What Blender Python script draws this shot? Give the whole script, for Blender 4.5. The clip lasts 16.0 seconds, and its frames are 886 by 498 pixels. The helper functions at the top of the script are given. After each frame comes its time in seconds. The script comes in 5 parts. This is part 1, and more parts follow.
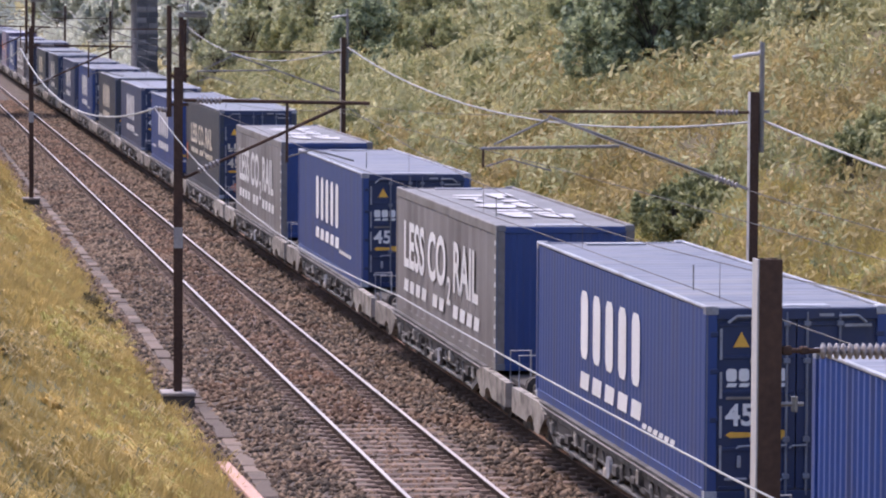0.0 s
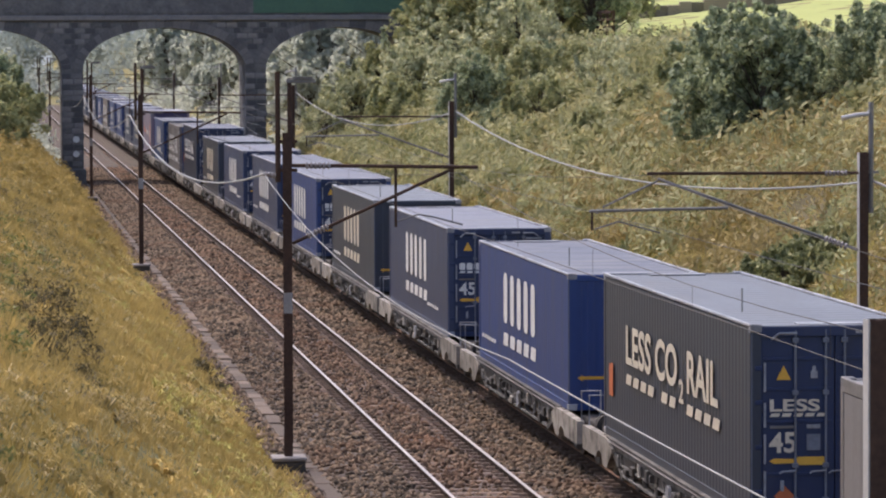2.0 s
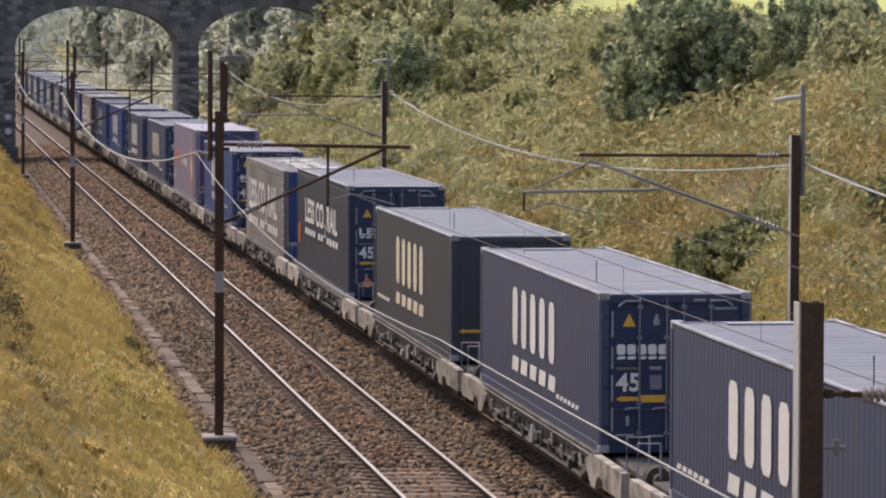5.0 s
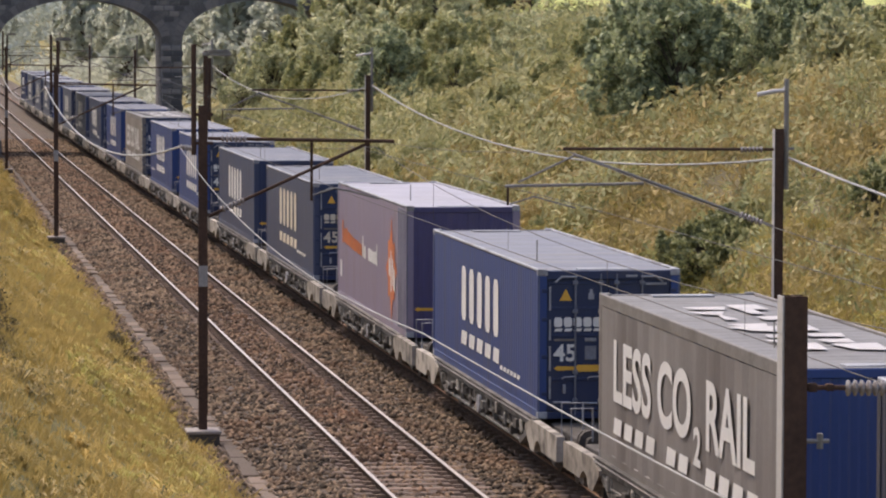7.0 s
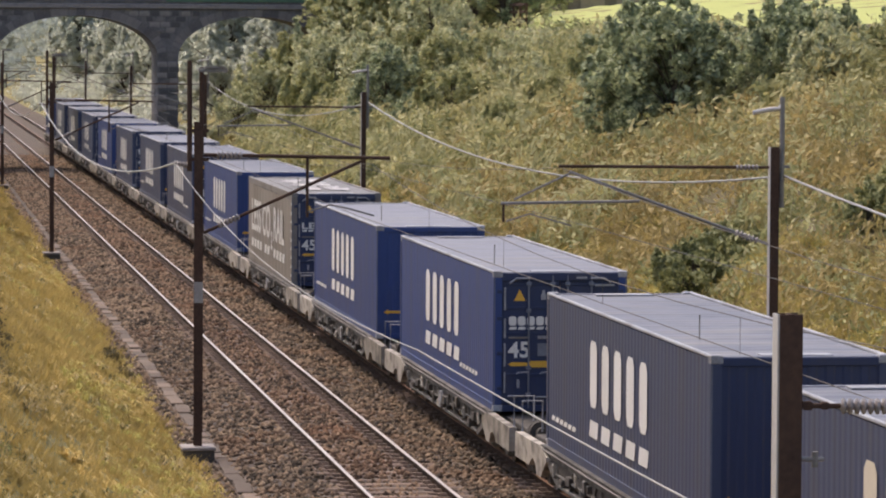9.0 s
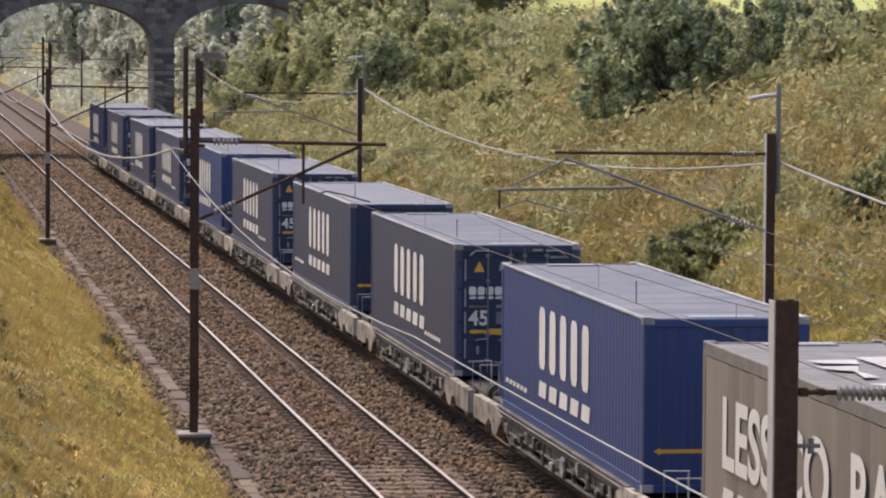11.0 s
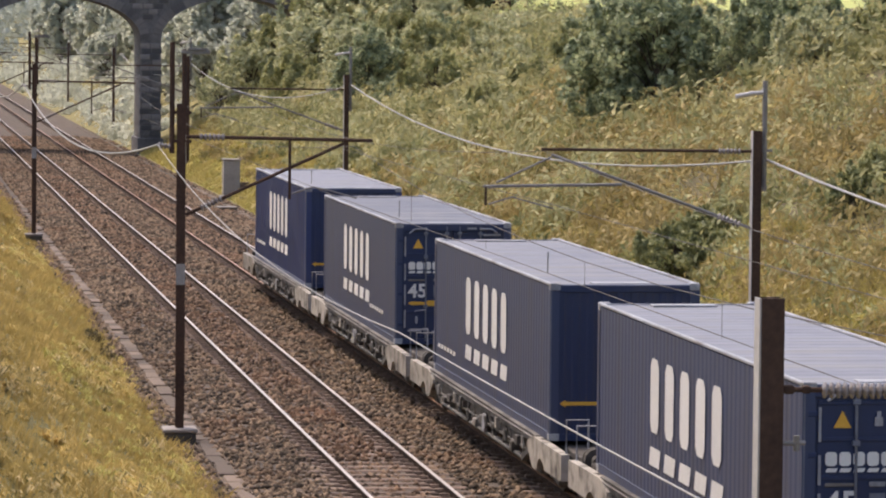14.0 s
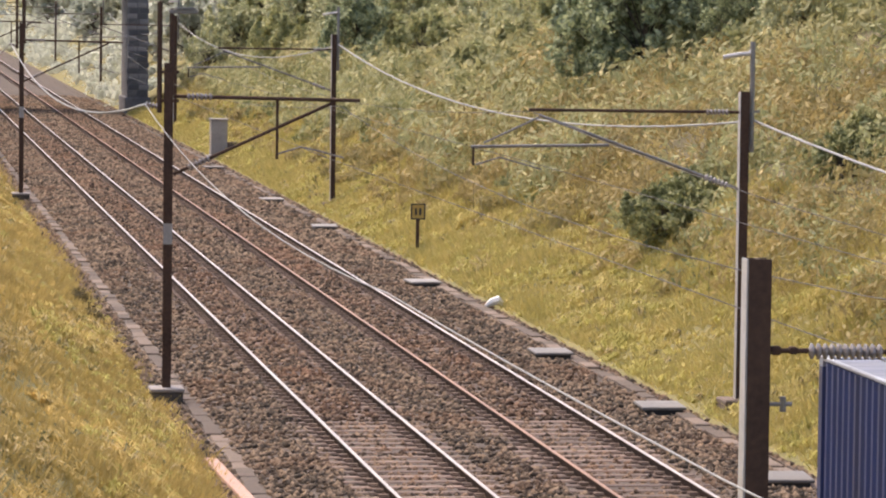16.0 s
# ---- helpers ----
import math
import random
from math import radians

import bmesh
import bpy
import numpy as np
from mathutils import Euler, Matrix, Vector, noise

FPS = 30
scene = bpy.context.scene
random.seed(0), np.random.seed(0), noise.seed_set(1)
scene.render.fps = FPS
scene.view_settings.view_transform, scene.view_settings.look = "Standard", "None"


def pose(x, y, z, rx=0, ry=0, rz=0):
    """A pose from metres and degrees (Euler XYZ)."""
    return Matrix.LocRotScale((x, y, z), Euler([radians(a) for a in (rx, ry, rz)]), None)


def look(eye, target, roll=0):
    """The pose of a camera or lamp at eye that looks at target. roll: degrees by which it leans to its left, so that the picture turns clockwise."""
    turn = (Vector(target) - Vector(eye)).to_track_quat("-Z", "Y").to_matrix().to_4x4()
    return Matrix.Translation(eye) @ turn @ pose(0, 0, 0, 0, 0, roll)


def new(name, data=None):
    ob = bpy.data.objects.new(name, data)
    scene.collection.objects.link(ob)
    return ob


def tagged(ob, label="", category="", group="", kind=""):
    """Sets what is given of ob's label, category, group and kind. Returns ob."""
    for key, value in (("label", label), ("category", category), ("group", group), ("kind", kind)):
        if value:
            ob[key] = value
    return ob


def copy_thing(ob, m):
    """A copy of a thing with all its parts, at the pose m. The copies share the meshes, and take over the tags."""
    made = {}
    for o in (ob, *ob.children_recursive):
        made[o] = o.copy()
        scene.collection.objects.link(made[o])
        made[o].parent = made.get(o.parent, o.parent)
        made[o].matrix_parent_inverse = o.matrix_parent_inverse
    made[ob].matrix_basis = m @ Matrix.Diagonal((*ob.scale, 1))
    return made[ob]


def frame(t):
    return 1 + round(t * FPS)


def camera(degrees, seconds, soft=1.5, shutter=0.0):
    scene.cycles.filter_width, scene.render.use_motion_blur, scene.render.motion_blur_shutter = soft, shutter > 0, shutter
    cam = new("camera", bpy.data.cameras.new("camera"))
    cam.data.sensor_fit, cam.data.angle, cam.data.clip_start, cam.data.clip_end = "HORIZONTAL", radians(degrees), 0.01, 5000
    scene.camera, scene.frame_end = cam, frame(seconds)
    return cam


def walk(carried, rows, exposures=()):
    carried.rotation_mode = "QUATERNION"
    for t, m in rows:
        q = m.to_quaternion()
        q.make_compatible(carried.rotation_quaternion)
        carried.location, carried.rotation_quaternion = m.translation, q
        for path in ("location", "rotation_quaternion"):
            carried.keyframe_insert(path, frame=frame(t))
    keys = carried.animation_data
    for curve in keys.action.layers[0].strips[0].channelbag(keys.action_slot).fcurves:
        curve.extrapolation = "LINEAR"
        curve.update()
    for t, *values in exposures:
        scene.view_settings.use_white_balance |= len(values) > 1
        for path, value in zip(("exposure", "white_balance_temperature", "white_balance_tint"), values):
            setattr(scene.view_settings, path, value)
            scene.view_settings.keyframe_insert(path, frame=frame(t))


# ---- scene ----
# The eye stays at one place over the line; the head turns a little.
EYE = (-10.521, 0.0, 7.798)
# seconds, turn to the left, tilt, lean
PATH = (
    (0, -8.303, -3.840, 0.310),
    (0.5, -7.639, -3.813, 0.014),
    (1, -7.367, -3.560, -0.148),
    (1.5, -6.719, -3.311, -0.164),
    (2, -6.692, -2.907, -0.235),
    (2.5, -6.804, -2.889, -0.215),
    (3, -7.100, -2.842, -0.130),
    (3.5, -7.264, -2.875, 0.047),
    (4, -7.503, -2.988, 0.152),
    (4.5, -7.616, -3.119, 0.185),
    (7, -7.936, -3.287, 0.154),
    (7.5, -7.876, -3.245, 0.204),
    (8, -7.850, -3.030, 0.278),
    (8.5, -7.888, -3.086, 0.311),
    (9, -8.002, -3.036, 0.331),
    (11.5, -8.096, -3.290, 0.346),
    (12, -8.169, -3.315, 0.337),
    (12.5, -8.219, -3.301, 0.368),
    (13, -8.275, -3.333, 0.430),
    (13.5, -8.279, -3.264, 0.487),
    (14, -8.265, -3.288, 0.546),
    (14.5, -8.299, -3.401, 0.570),
    (15, -8.389, -3.523, 0.623),
    (15.5, -8.460, -3.653, 0.674),
    (16, -8.459, -3.871, 0.685),
)


def head_pose(turn, tilt, lean):
    return pose(*EYE, 90 + tilt, 0, turn) @ pose(0, 0, 0, 0, 0, lean)


EXPOSURES = ((0, 0.4, 5750, 25), (1.0, 0.13, 5860, 22), (1.5, 0.1, 5980, 19), (2.5, 0.07, 6300, 16), (9.0, 0.1, 6650, 15), (14.5, 0.24, 6650, 15), (16, 0.48, 6700, 16))
cam = camera(12.975, 16.0, 2.1)
walk(cam, [(t, head_pose(a, b, c)) for t, a, b, c in PATH], EXPOSURES)

# ---- world, sun ----
world = bpy.data.worlds.new("sky")
scene.world = world
world.use_nodes = True
wn = world.node_tree.nodes
sky = wn.new("ShaderNodeTexSky")
sky.sky_type, sky.sun_disc = "NISHITA", False
SUN_EL, SUN_AZ = radians(60), radians(-34)
sky.sun_elevation, sky.sun_rotation = SUN_EL, SUN_AZ
sky.air_density, sky.dust_density, sky.ozone_density = 1.0, 4.0, 1.0
world.node_tree.links.new(sky.outputs[0], wn["Background"].inputs[0])
wn["Background"].inputs[1].default_value = 0.23
sun = new("sun", bpy.data.lights.new("sun", "SUN"))
sun.data.energy, sun.data.angle, sun.data.color = 1.9, radians(14), (1.0, 0.88, 0.7)
to_sun = Vector((math.sin(SUN_AZ) * math.cos(SUN_EL), math.cos(SUN_AZ) * math.cos(SUN_EL), math.sin(SUN_EL)))
sun.matrix_world = look(to_sun * 60, (0, 0, 0))


# ---- materials ----
def mat(name, a, b=None, rough=0.7, metal=0.0, scale=3.0, fine=40.0, bump=0.15, spec=0.5, rnd=0.0, island=0.0,
        stretch=(1, 1, 1), dirt=None, dirt_amt=0.0, dirt_scale=0.6, trans=0.0):
    """A surface with colour drifting from a to b at two scales, fine relief, and optional dirt in patches."""
    m = bpy.data.materials.new(name)
    m.use_nodes = True
    nt = m.node_tree
    n, l = nt.nodes, nt.links
    bs = n["Principled BSDF"]
    b = b or tuple(c * 0.75 for c in a)
    co = n.new("ShaderNodeTexCoord")
    mp = n.new("ShaderNodeMapping")
    mp.inputs["Scale"].default_value = stretch
    l.new(co.outputs["Object"], mp.inputs[0])
    n1, n2 = n.new("ShaderNodeTexNoise"), n.new("ShaderNodeTexNoise")
    for nd, s in ((n1, scale), (n2, fine)):
        nd.inputs["Scale"].default_value, nd.inputs["Detail"].default_value = s, 5
        l.new(mp.outputs[0], nd.inputs["Vector"])
    mx = n.new("ShaderNodeMath")
    mx.operation = "MULTIPLY_ADD"
    mx.inputs[1].default_value, mx.inputs[2].default_value = 0.45, 0.0
    l.new(n2.outputs["Fac"], mx.inputs[0])
    ad = n.new("ShaderNodeMath")
    ad.operation = "MULTIPLY_ADD"
    ad.inputs[1].default_value = 0.55
    l.new(n1.outputs["Fac"], ad.inputs[0])
    l.new(mx.outputs[0], ad.inputs[2])
    fac = ad.outputs[0]
    if rnd or island:
        src = n.new("ShaderNodeNewGeometry").outputs["Random Per Island"] if island else n.new("ShaderNodeObjectInfo").outputs["Random"]
        am = island or rnd
        sub = n.new("ShaderNodeMath")
        sub.operation = "MULTIPLY_ADD"
        sub.inputs[1].default_value, sub.inputs[2].default_value = am, -am / 2
        l.new(src, sub.inputs[0])
        tot = n.new("ShaderNodeMath")
        l.new(fac, tot.inputs[0])
        l.new(sub.outputs[0], tot.inputs[1])
        fac = tot.outputs[0]
    rp = n.new("ShaderNodeValToRGB")
    rp.color_ramp.elements[0].position, rp.color_ramp.elements[1].position = 0.32, 0.68
    rp.color_ramp.elements[0].color, rp.color_ramp.elements[1].color = (*b, 1), (*a, 1)
    l.new(fac, rp.inputs[0])
    col = rp.outputs[0]
    if dirt:
        n3 = n.new("ShaderNodeTexNoise")
        n3.inputs["Scale"].default_value, n3.inputs["Detail"].default_value = dirt_scale, 8
        l.new(mp.outputs[0], n3.inputs["Vector"])
        r3 = n.new("ShaderNodeValToRGB")
        r3.color_ramp.elements[0].position, r3.color_ramp.elements[1].position = 0.48, 0.7
        r3.color_ramp.elements[1].color = (dirt_amt, dirt_amt, dirt_amt, 1)
        l.new(n3.outputs["Fac"], r3.inputs[0])
        mc = n.new("ShaderNodeMix")
        mc.data_type = "RGBA"
        l.new(r3.outputs[0], mc.inputs[0])
        l.new(col, mc.inputs[6])
        mc.inputs[7].default_value = (*dirt, 1)
        col = mc.outputs[2]
    l.new(col, bs.inputs["Base Color"])
    bs.inputs["Roughness"].default_value, bs.inputs["Metallic"].default_value = rough, metal
    bs.inputs["Specular IOR Level"].default_value = spec
    if bump:
        bp = n.new("ShaderNodeBump")
        bp.inputs["Strength"].default_value, bp.inputs["Distance"].default_value = bump, 0.03
        l.new(n2.outputs["Fac"], bp.inputs["Height"])
        l.new(bp.outputs[0], bs.inputs["Normal"])
    if trans:
        tr = n.new("ShaderNodeBsdfTranslucent")
        l.new(col, tr.inputs[0])
        ms = n.new("ShaderNodeMixShader")
        ms.inputs[0].default_value = trans
        l.new(bs.outputs[0], ms.inputs[1])
        l.new(tr.outputs[0], ms.inputs[2])
        l.new(ms.outputs[0], n["Material Output"].inputs[0])
    return m


def paint(name, c, rough=0.45, dirt=(0.07, 0.06, 0.052), amt=0.45):
    return mat(name, c, tuple(v * 0.82 for v in c), rough, 0, 0.9, 14, 0.04, 0.5, rnd=0.2, stretch=(1, 3.2, 0.24), dirt=dirt, dirt_amt=amt, dirt_scale=1.0)


M = dict(
    blue=paint("blue_paint", (0.026, 0.06, 0.205)),
    ink=paint("dark_ink_paint", (0.02, 0.028, 0.06)),
    slate=paint("slate_paint", (0.046, 0.062, 0.124)),
    dark=paint("charcoal_paint", (0.044, 0.052, 0.072), dirt=(0.055, 0.054, 0.06)),
    curtain=mat("grey_curtain", (0.225, 0.2, 0.183), (0.155, 0.137, 0.124), 0.65, 0, 0.8, 30, 0.08, stretch=(1, 1, 0.4), dirt=(0.085, 0.066, 0.054), dirt_amt=0.6),
    cream=mat("warm_grey_curtain", (0.26, 0.222, 0.182), (0.2, 0.17, 0.138), 0.6, 0, 0.8, 30, 0.08, stretch=(1, 1, 0.4), dirt=(0.13, 0.1, 0.08), dirt_amt=0.45),
    purple=paint("faded_mauve_paint", (0.27, 0.225, 0.305), dirt=(0.22, 0.165, 0.135)),
    violet=paint("violet_blue_paint", (0.075, 0.065, 0.16)),
    roof_pale=mat("pale_mauve_roof", (0.36, 0.345, 0.39), (0.28, 0.265, 0.31), 0.5, 0, 0.8, 12, 0.06, dirt=(0.22, 0.2, 0.19), dirt_amt=0.4),
    navy=paint("navy_paint", (0.02, 0.034, 0.095)),
    roof=mat("bluish_roof_paint", (0.2, 0.205, 0.24), (0.085, 0.092, 0.122), 0.55, 0.0, 1.6, 10, 0.05, 0.3, rnd=0.25, stretch=(0.28, 1.0, 1), dirt=(0.2, 0.19, 0.18), dirt_amt=0.75, dirt_scale=1.7),
    roof_dark=mat("dark_grey_roof", (0.145, 0.15, 0.162), (0.088, 0.09, 0.098), 0.45, 0, 0.6, 10, 0.04, stretch=(1.6, 0.4, 1), dirt=(0.11, 0.1, 0.09), dirt_amt=0.6, dirt_scale=0.8),
    indigo=paint("indigo_paint", (0.042, 0.06, 0.155)),
    blue_bright=paint("bright_blue_paint", (0.04, 0.085, 0.27)),
    rail_grey=mat("stained_curtain_rail", (0.23, 0.205, 0.185), (0.13, 0.115, 0.1), 0.6, 0, 1.5, 12, 0.05, dirt=(0.08, 0.06, 0.05), dirt_amt=0.7),
    weed_green=mat("nettle_leaves", (0.3, 0.3, 0.09), (0.12, 0.14, 0.045), 0.7, 0, 0.3, 1.6, 0, 0.4, island=0.5, trans=0.3),
    weed_dark=mat("dark_weed_leaves", (0.17, 0.13, 0.055), (0.07, 0.06, 0.026), 0.7, 0, 0.3, 1.6, 0, 0.3, island=0.5, trans=0.2),
    weed=mat("rank_weed_leaves", (0.56, 0.43, 0.2), (0.13, 0.13, 0.045), 0.7, 0, 0.3, 1.6, 0, 0.4, island=0.7, trans=0.25, dirt=(0.16, 0.12, 0.055), dirt_amt=0.7, dirt_scale=0.5),
    roof_grey=mat("grey_tarpaulin", (0.23, 0.222, 0.218), (0.13, 0.125, 0.122), 0.6, 0, 1.4, 12, 0.06, 0.3, dirt=(0.12, 0.11, 0.1), dirt_amt=0.7),
    rod=mat("dull_grey_rod_paint", (0.2, 0.215, 0.26), (0.11, 0.12, 0.15), 0.55, 0.1, 2, 20, 0.05, dirt=(0.09, 0.075, 0.06), dirt_amt=0.6),
    trim=mat("pale_metal_trim", (0.42, 0.425, 0.45), (0.2, 0.2, 0.21), 0.5, 0.1, 2, 20, 0.05, dirt=(0.10, 0.08, 0.065), dirt_amt=0.75),
    white=mat("white_film", (0.78, 0.76, 0.72), (0.66, 0.64, 0.6), 0.5, 0, 1.2, 20, 0.02, rnd=0.2),
    ivory=mat("ivory_film", (0.70, 0.62, 0.48), (0.6, 0.52, 0.4), 0.5, 0, 1.2, 20, 0.02),
    yellow=mat("yellow_film", (0.75, 0.42, 0.05), (0.62, 0.33, 0.04), 0.5, 0, 2, 20, 0.02),
    orange=mat("orange_film", (0.62, 0.17, 0.05), (0.5, 0.13, 0.05), 0.5, 0, 2, 20, 0.02),
    steel=mat("dull_galvanised_steel", (0.27, 0.255, 0.24), (0.16, 0.145, 0.13), 0.55, 0.3, 3, 30, 0.05),
    wagon=mat("cream_wagon_paint", (0.48, 0.43, 0.36), (0.22, 0.19, 0.155), 0.65, 0, 1.8, 9, 0.15, rnd=0.3, dirt=(0.045, 0.036, 0.028), dirt_amt=1.0, dirt_scale=2.4),
    truss=mat("grimy_pale_frame", (0.19, 0.175, 0.155), (0.03, 0.026, 0.022), 0.7, 0, 2.4, 9, 0.15, rnd=0.2, dirt=(0.025, 0.02, 0.017), dirt_amt=0.95, dirt_scale=1.4),
    wagon_dk=mat("grimy_underframe", (0.10, 0.085, 0.07), (0.04, 0.033, 0.028), 0.8, 0, 2, 15, 0.1),
    wheel=mat("wheel_steel", (0.12, 0.09, 0.07), (0.05, 0.04, 0.03), 0.6, 0.5, 4, 20, 0.05),
    rust=mat("rusty_steel", (0.06, 0.033, 0.021), (0.024, 0.015, 0.011), 0.9, 0.0, 1.2, 20, 0.1, 0.2, stretch=(1, 0.3, 1)),
    rail_top=mat("polished_rail", (0.54, 0.48, 0.425), (0.38, 0.33, 0.285), 0.45, 0.2, 1, 20, 0.01, stretch=(1, 0.1, 1)),
    rail_worn=mat("rust_filmed_rail", (0.36, 0.2, 0.115), (0.24, 0.125, 0.07), 0.55, 0.1, 1, 20, 0.02, stretch=(1, 0.1, 1)),
    mast=mat("weathered_brown_steel", (0.10, 0.058, 0.04), (0.045, 0.028, 0.022), 0.85, 0.0, 1.5, 20, 0.1, 0.15),
    mast_pale=mat("galvanised_flange", (0.55, 0.52, 0.50), (0.42, 0.39, 0.37), 0.5, 0.2, 1.5, 20, 0.05),
    concrete=mat("weathered_concrete", (0.40, 0.37, 0.34), (0.27, 0.24, 0.22), 0.9, 0, 1.5, 18, 0.3, rnd=0.3, dirt=(0.14, 0.1, 0.08), dirt_amt=0.5),
    trough=mat("stained_trough_concrete", (0.2, 0.145, 0.105), (0.1, 0.072, 0.052), 0.9, 0, 1.5, 18, 0.3, rnd=0.7, dirt=(0.075, 0.052, 0.036), dirt_amt=0.9, dirt_scale=1.2),
    slab=mat("grey_cover_concrete", (0.3, 0.285, 0.265), (0.18, 0.168, 0.155), 0.9, 0, 1.5, 18, 0.3, rnd=0.5, dirt=(0.12, 0.09, 0.07), dirt_amt=0.5),
    sleeper=mat("stained_concrete_sleeper", (0.22, 0.15, 0.112), (0.11, 0.074, 0.054), 0.9, 0, 2, 20, 0.3, rnd=0.6),
    ballast=mat("ballast_bed", (0.125, 0.092, 0.066), (0.06, 0.045, 0.033), 0.95, 0, 1.2, 14, 1.0, dirt=(0.13, 0.078, 0.05), dirt_amt=0.4, dirt_scale=0.25),
    stone_bits=mat("granite_ballast_stones", (0.235, 0.165, 0.108), (0.062, 0.046, 0.032), 0.9, 0, 0.5, 9, 0.2, 0.25, island=0.9, dirt=(0.17, 0.09, 0.05), dirt_amt=0.55, dirt_scale=0.35),
    soil=mat("grassy_soil", (0.27, 0.215, 0.075), (0.14, 0.13, 0.043), 0.95, 0, 0.25, 6, 0.8),
    field=mat("mown_meadow", (0.40, 0.42, 0.12), (0.33, 0.36, 0.10), 0.95, 0, 0.03, 3, 0.3),
    straw=mat("dry_grass", (0.63, 0.46, 0.165), (0.335, 0.255, 0.08), 0.8, 0, 0.22, 1.2, 0, 0.3, island=0.18, trans=0.4, dirt=(0.29, 0.22, 0.078), dirt_amt=0.85, dirt_scale=0.4),
    verge=mat("green_and_dry_grass", (0.64, 0.5, 0.19), (0.33, 0.295, 0.09), 0.8, 0, 0.3, 1.2, 0, 0.3, island=0.2, trans=0.35, dirt=(0.3, 0.28, 0.08), dirt_amt=0.6, dirt_scale=0.3),
    bramble=mat("bracken_leaves", (0.52, 0.405, 0.17), (0.27, 0.21, 0.085), 0.65, 0, 0.45, 1.6, 0, 0.3, island=0.28, trans=0.35, dirt=(0.24, 0.235, 0.092), dirt_amt=0.8, dirt_scale=0.3),
    scrub=mat("scrub_leaves", (0.55, 0.5, 0.245), (0.265, 0.27, 0.118), 0.65, 0, 0.4, 1.6, 0, 0.3, island=0.28, trans=0.35, dirt=(0.54, 0.43, 0.2), dirt_amt=0.6, dirt_scale=0.2),
    # Leaves beyond the bridge: the distance haze is put into their pale colour.
    leaf_d=mat("haze_paled_leaves", (0.63, 0.64, 0.53), (0.5, 0.52, 0.43), 0.6, 0, 0.3, 2.5, 0, 0.3, island=0.2, trans=0.62),
    # The far woods carry the haze in this greyed leaf colour.
    far_leaf=mat("far_wood_haze_leaves", (0.46, 0.49, 0.42), (0.36, 0.39, 0.33), 0.7, 0, 0.05, 0.5, 0, 0.3, island=0.2, trans=0.3),
    leaf_a=mat("dark_leaves", (0.5, 0.53, 0.3), (0.18, 0.215, 0.115), 0.55, 0, 0.6, 2.5, 0, 0.5, island=0.5, trans=0.4),
    leaf_b=mat("olive_leaves", (0.52, 0.49, 0.235), (0.27, 0.285, 0.125), 0.6, 0, 0.6, 2.5, 0, 0.4, island=0.35, trans=0.4),
    leaf_c=mat("grey_green_leaves", (0.74, 0.7, 0.42), (0.33, 0.36, 0.2), 0.6, 0, 0.6, 2.5, 0, 0.5, island=0.4, trans=0.4),
    # Colour of the low elder bush, also used to paint shaded gaps.
    leaf_low=mat("elder_and_gap_shade_leaves", (0.42, 0.41, 0.18), (0.16, 0.18, 0.075), 0.6, 0, 0.6, 2.5, 0, 0.5, island=0.5, trans=0.35),
    foot_grass=mat("lush_foot_grass", (0.6, 0.52, 0.16), (0.32, 0.3, 0.085), 0.8, 0, 0.5, 1.6, 0, 0.3, island=0.2, trans=0.35, dirt=(0.5, 0.38, 0.155), dirt_amt=0.85, dirt_scale=0.5),
    stone_rust=mat("rust_stained_ballast_stones", (0.225, 0.148, 0.095), (0.058, 0.04, 0.027), 0.9, 0, 0.5, 9, 0.2, 0.25, island=0.85, dirt=(0.2, 0.095, 0.05), dirt_amt=0.45, dirt_scale=0.4),
    litter=mat("shaded_leaf_litter", (0.16, 0.125, 0.055), (0.07, 0.062, 0.026), 0.95, 0, 0.6, 8, 1.0),
    bark=mat("bark", (0.13, 0.10, 0.075), (0.06, 0.045, 0.035), 0.9, 0, 3, 25, 0.4),
    masonry=mat("sooty_masonry", (0.22, 0.2, 0.19), (0.095, 0.09, 0.09), 0.9, 0, 1.1, 5, 0.8, dirt=(0.075, 0.07, 0.07), dirt_amt=0.6, dirt_scale=0.5),
    ashlar=mat("sooty_coursed_stone", (0.27, 0.24, 0.22), (0.1, 0.094, 0.092), 0.9, 0, 1.3, 6, 0.8, rnd=0.9, dirt=(0.08, 0.074, 0.072), dirt_amt=0.6, dirt_scale=0.8),
    voussoir=mat("sooty_voussoir", (0.23, 0.205, 0.19), (0.11, 0.1, 0.098), 0.9, 0, 1, 8, 0.4, rnd=0.4),
    voussoir_brown=mat("brown_field_stone", (0.30, 0.24, 0.17), (0.16, 0.13, 0.09), 0.9, 0, 1, 8, 0.4, rnd=0.6),
    green=mat("dark_green_sheeting", (0.08, 0.165, 0.1), (0.055, 0.115, 0.075), 0.6, 0, 0.5, 6, 0.05),
    porcelain=mat("brown_grey_porcelain", (0.30, 0.26, 0.24), (0.2, 0.17, 0.16), 0.25, 0, 4, 30, 0.02),
    wire=mat("bright_aluminium_wire", (0.36, 0.345, 0.31), (0.28, 0.265, 0.24), 0.5, 0.3, 0.5, 6, 0),
    wire_dk=mat("dull_copper_wire", (0.12, 0.10, 0.08), (0.08, 0.07, 0.06), 0.6, 0.4, 0.5, 6, 0),
    plank=mat("pinkish_timber", (0.55, 0.33, 0.25), (0.4, 0.24, 0.18), 0.8, 0, 2, 20, 0.2),
    sign=mat("sign_yellow", (0.52, 0.34, 0.08), (0.4, 0.27, 0.07), 0.6, 0, 3, 20, 0.05),
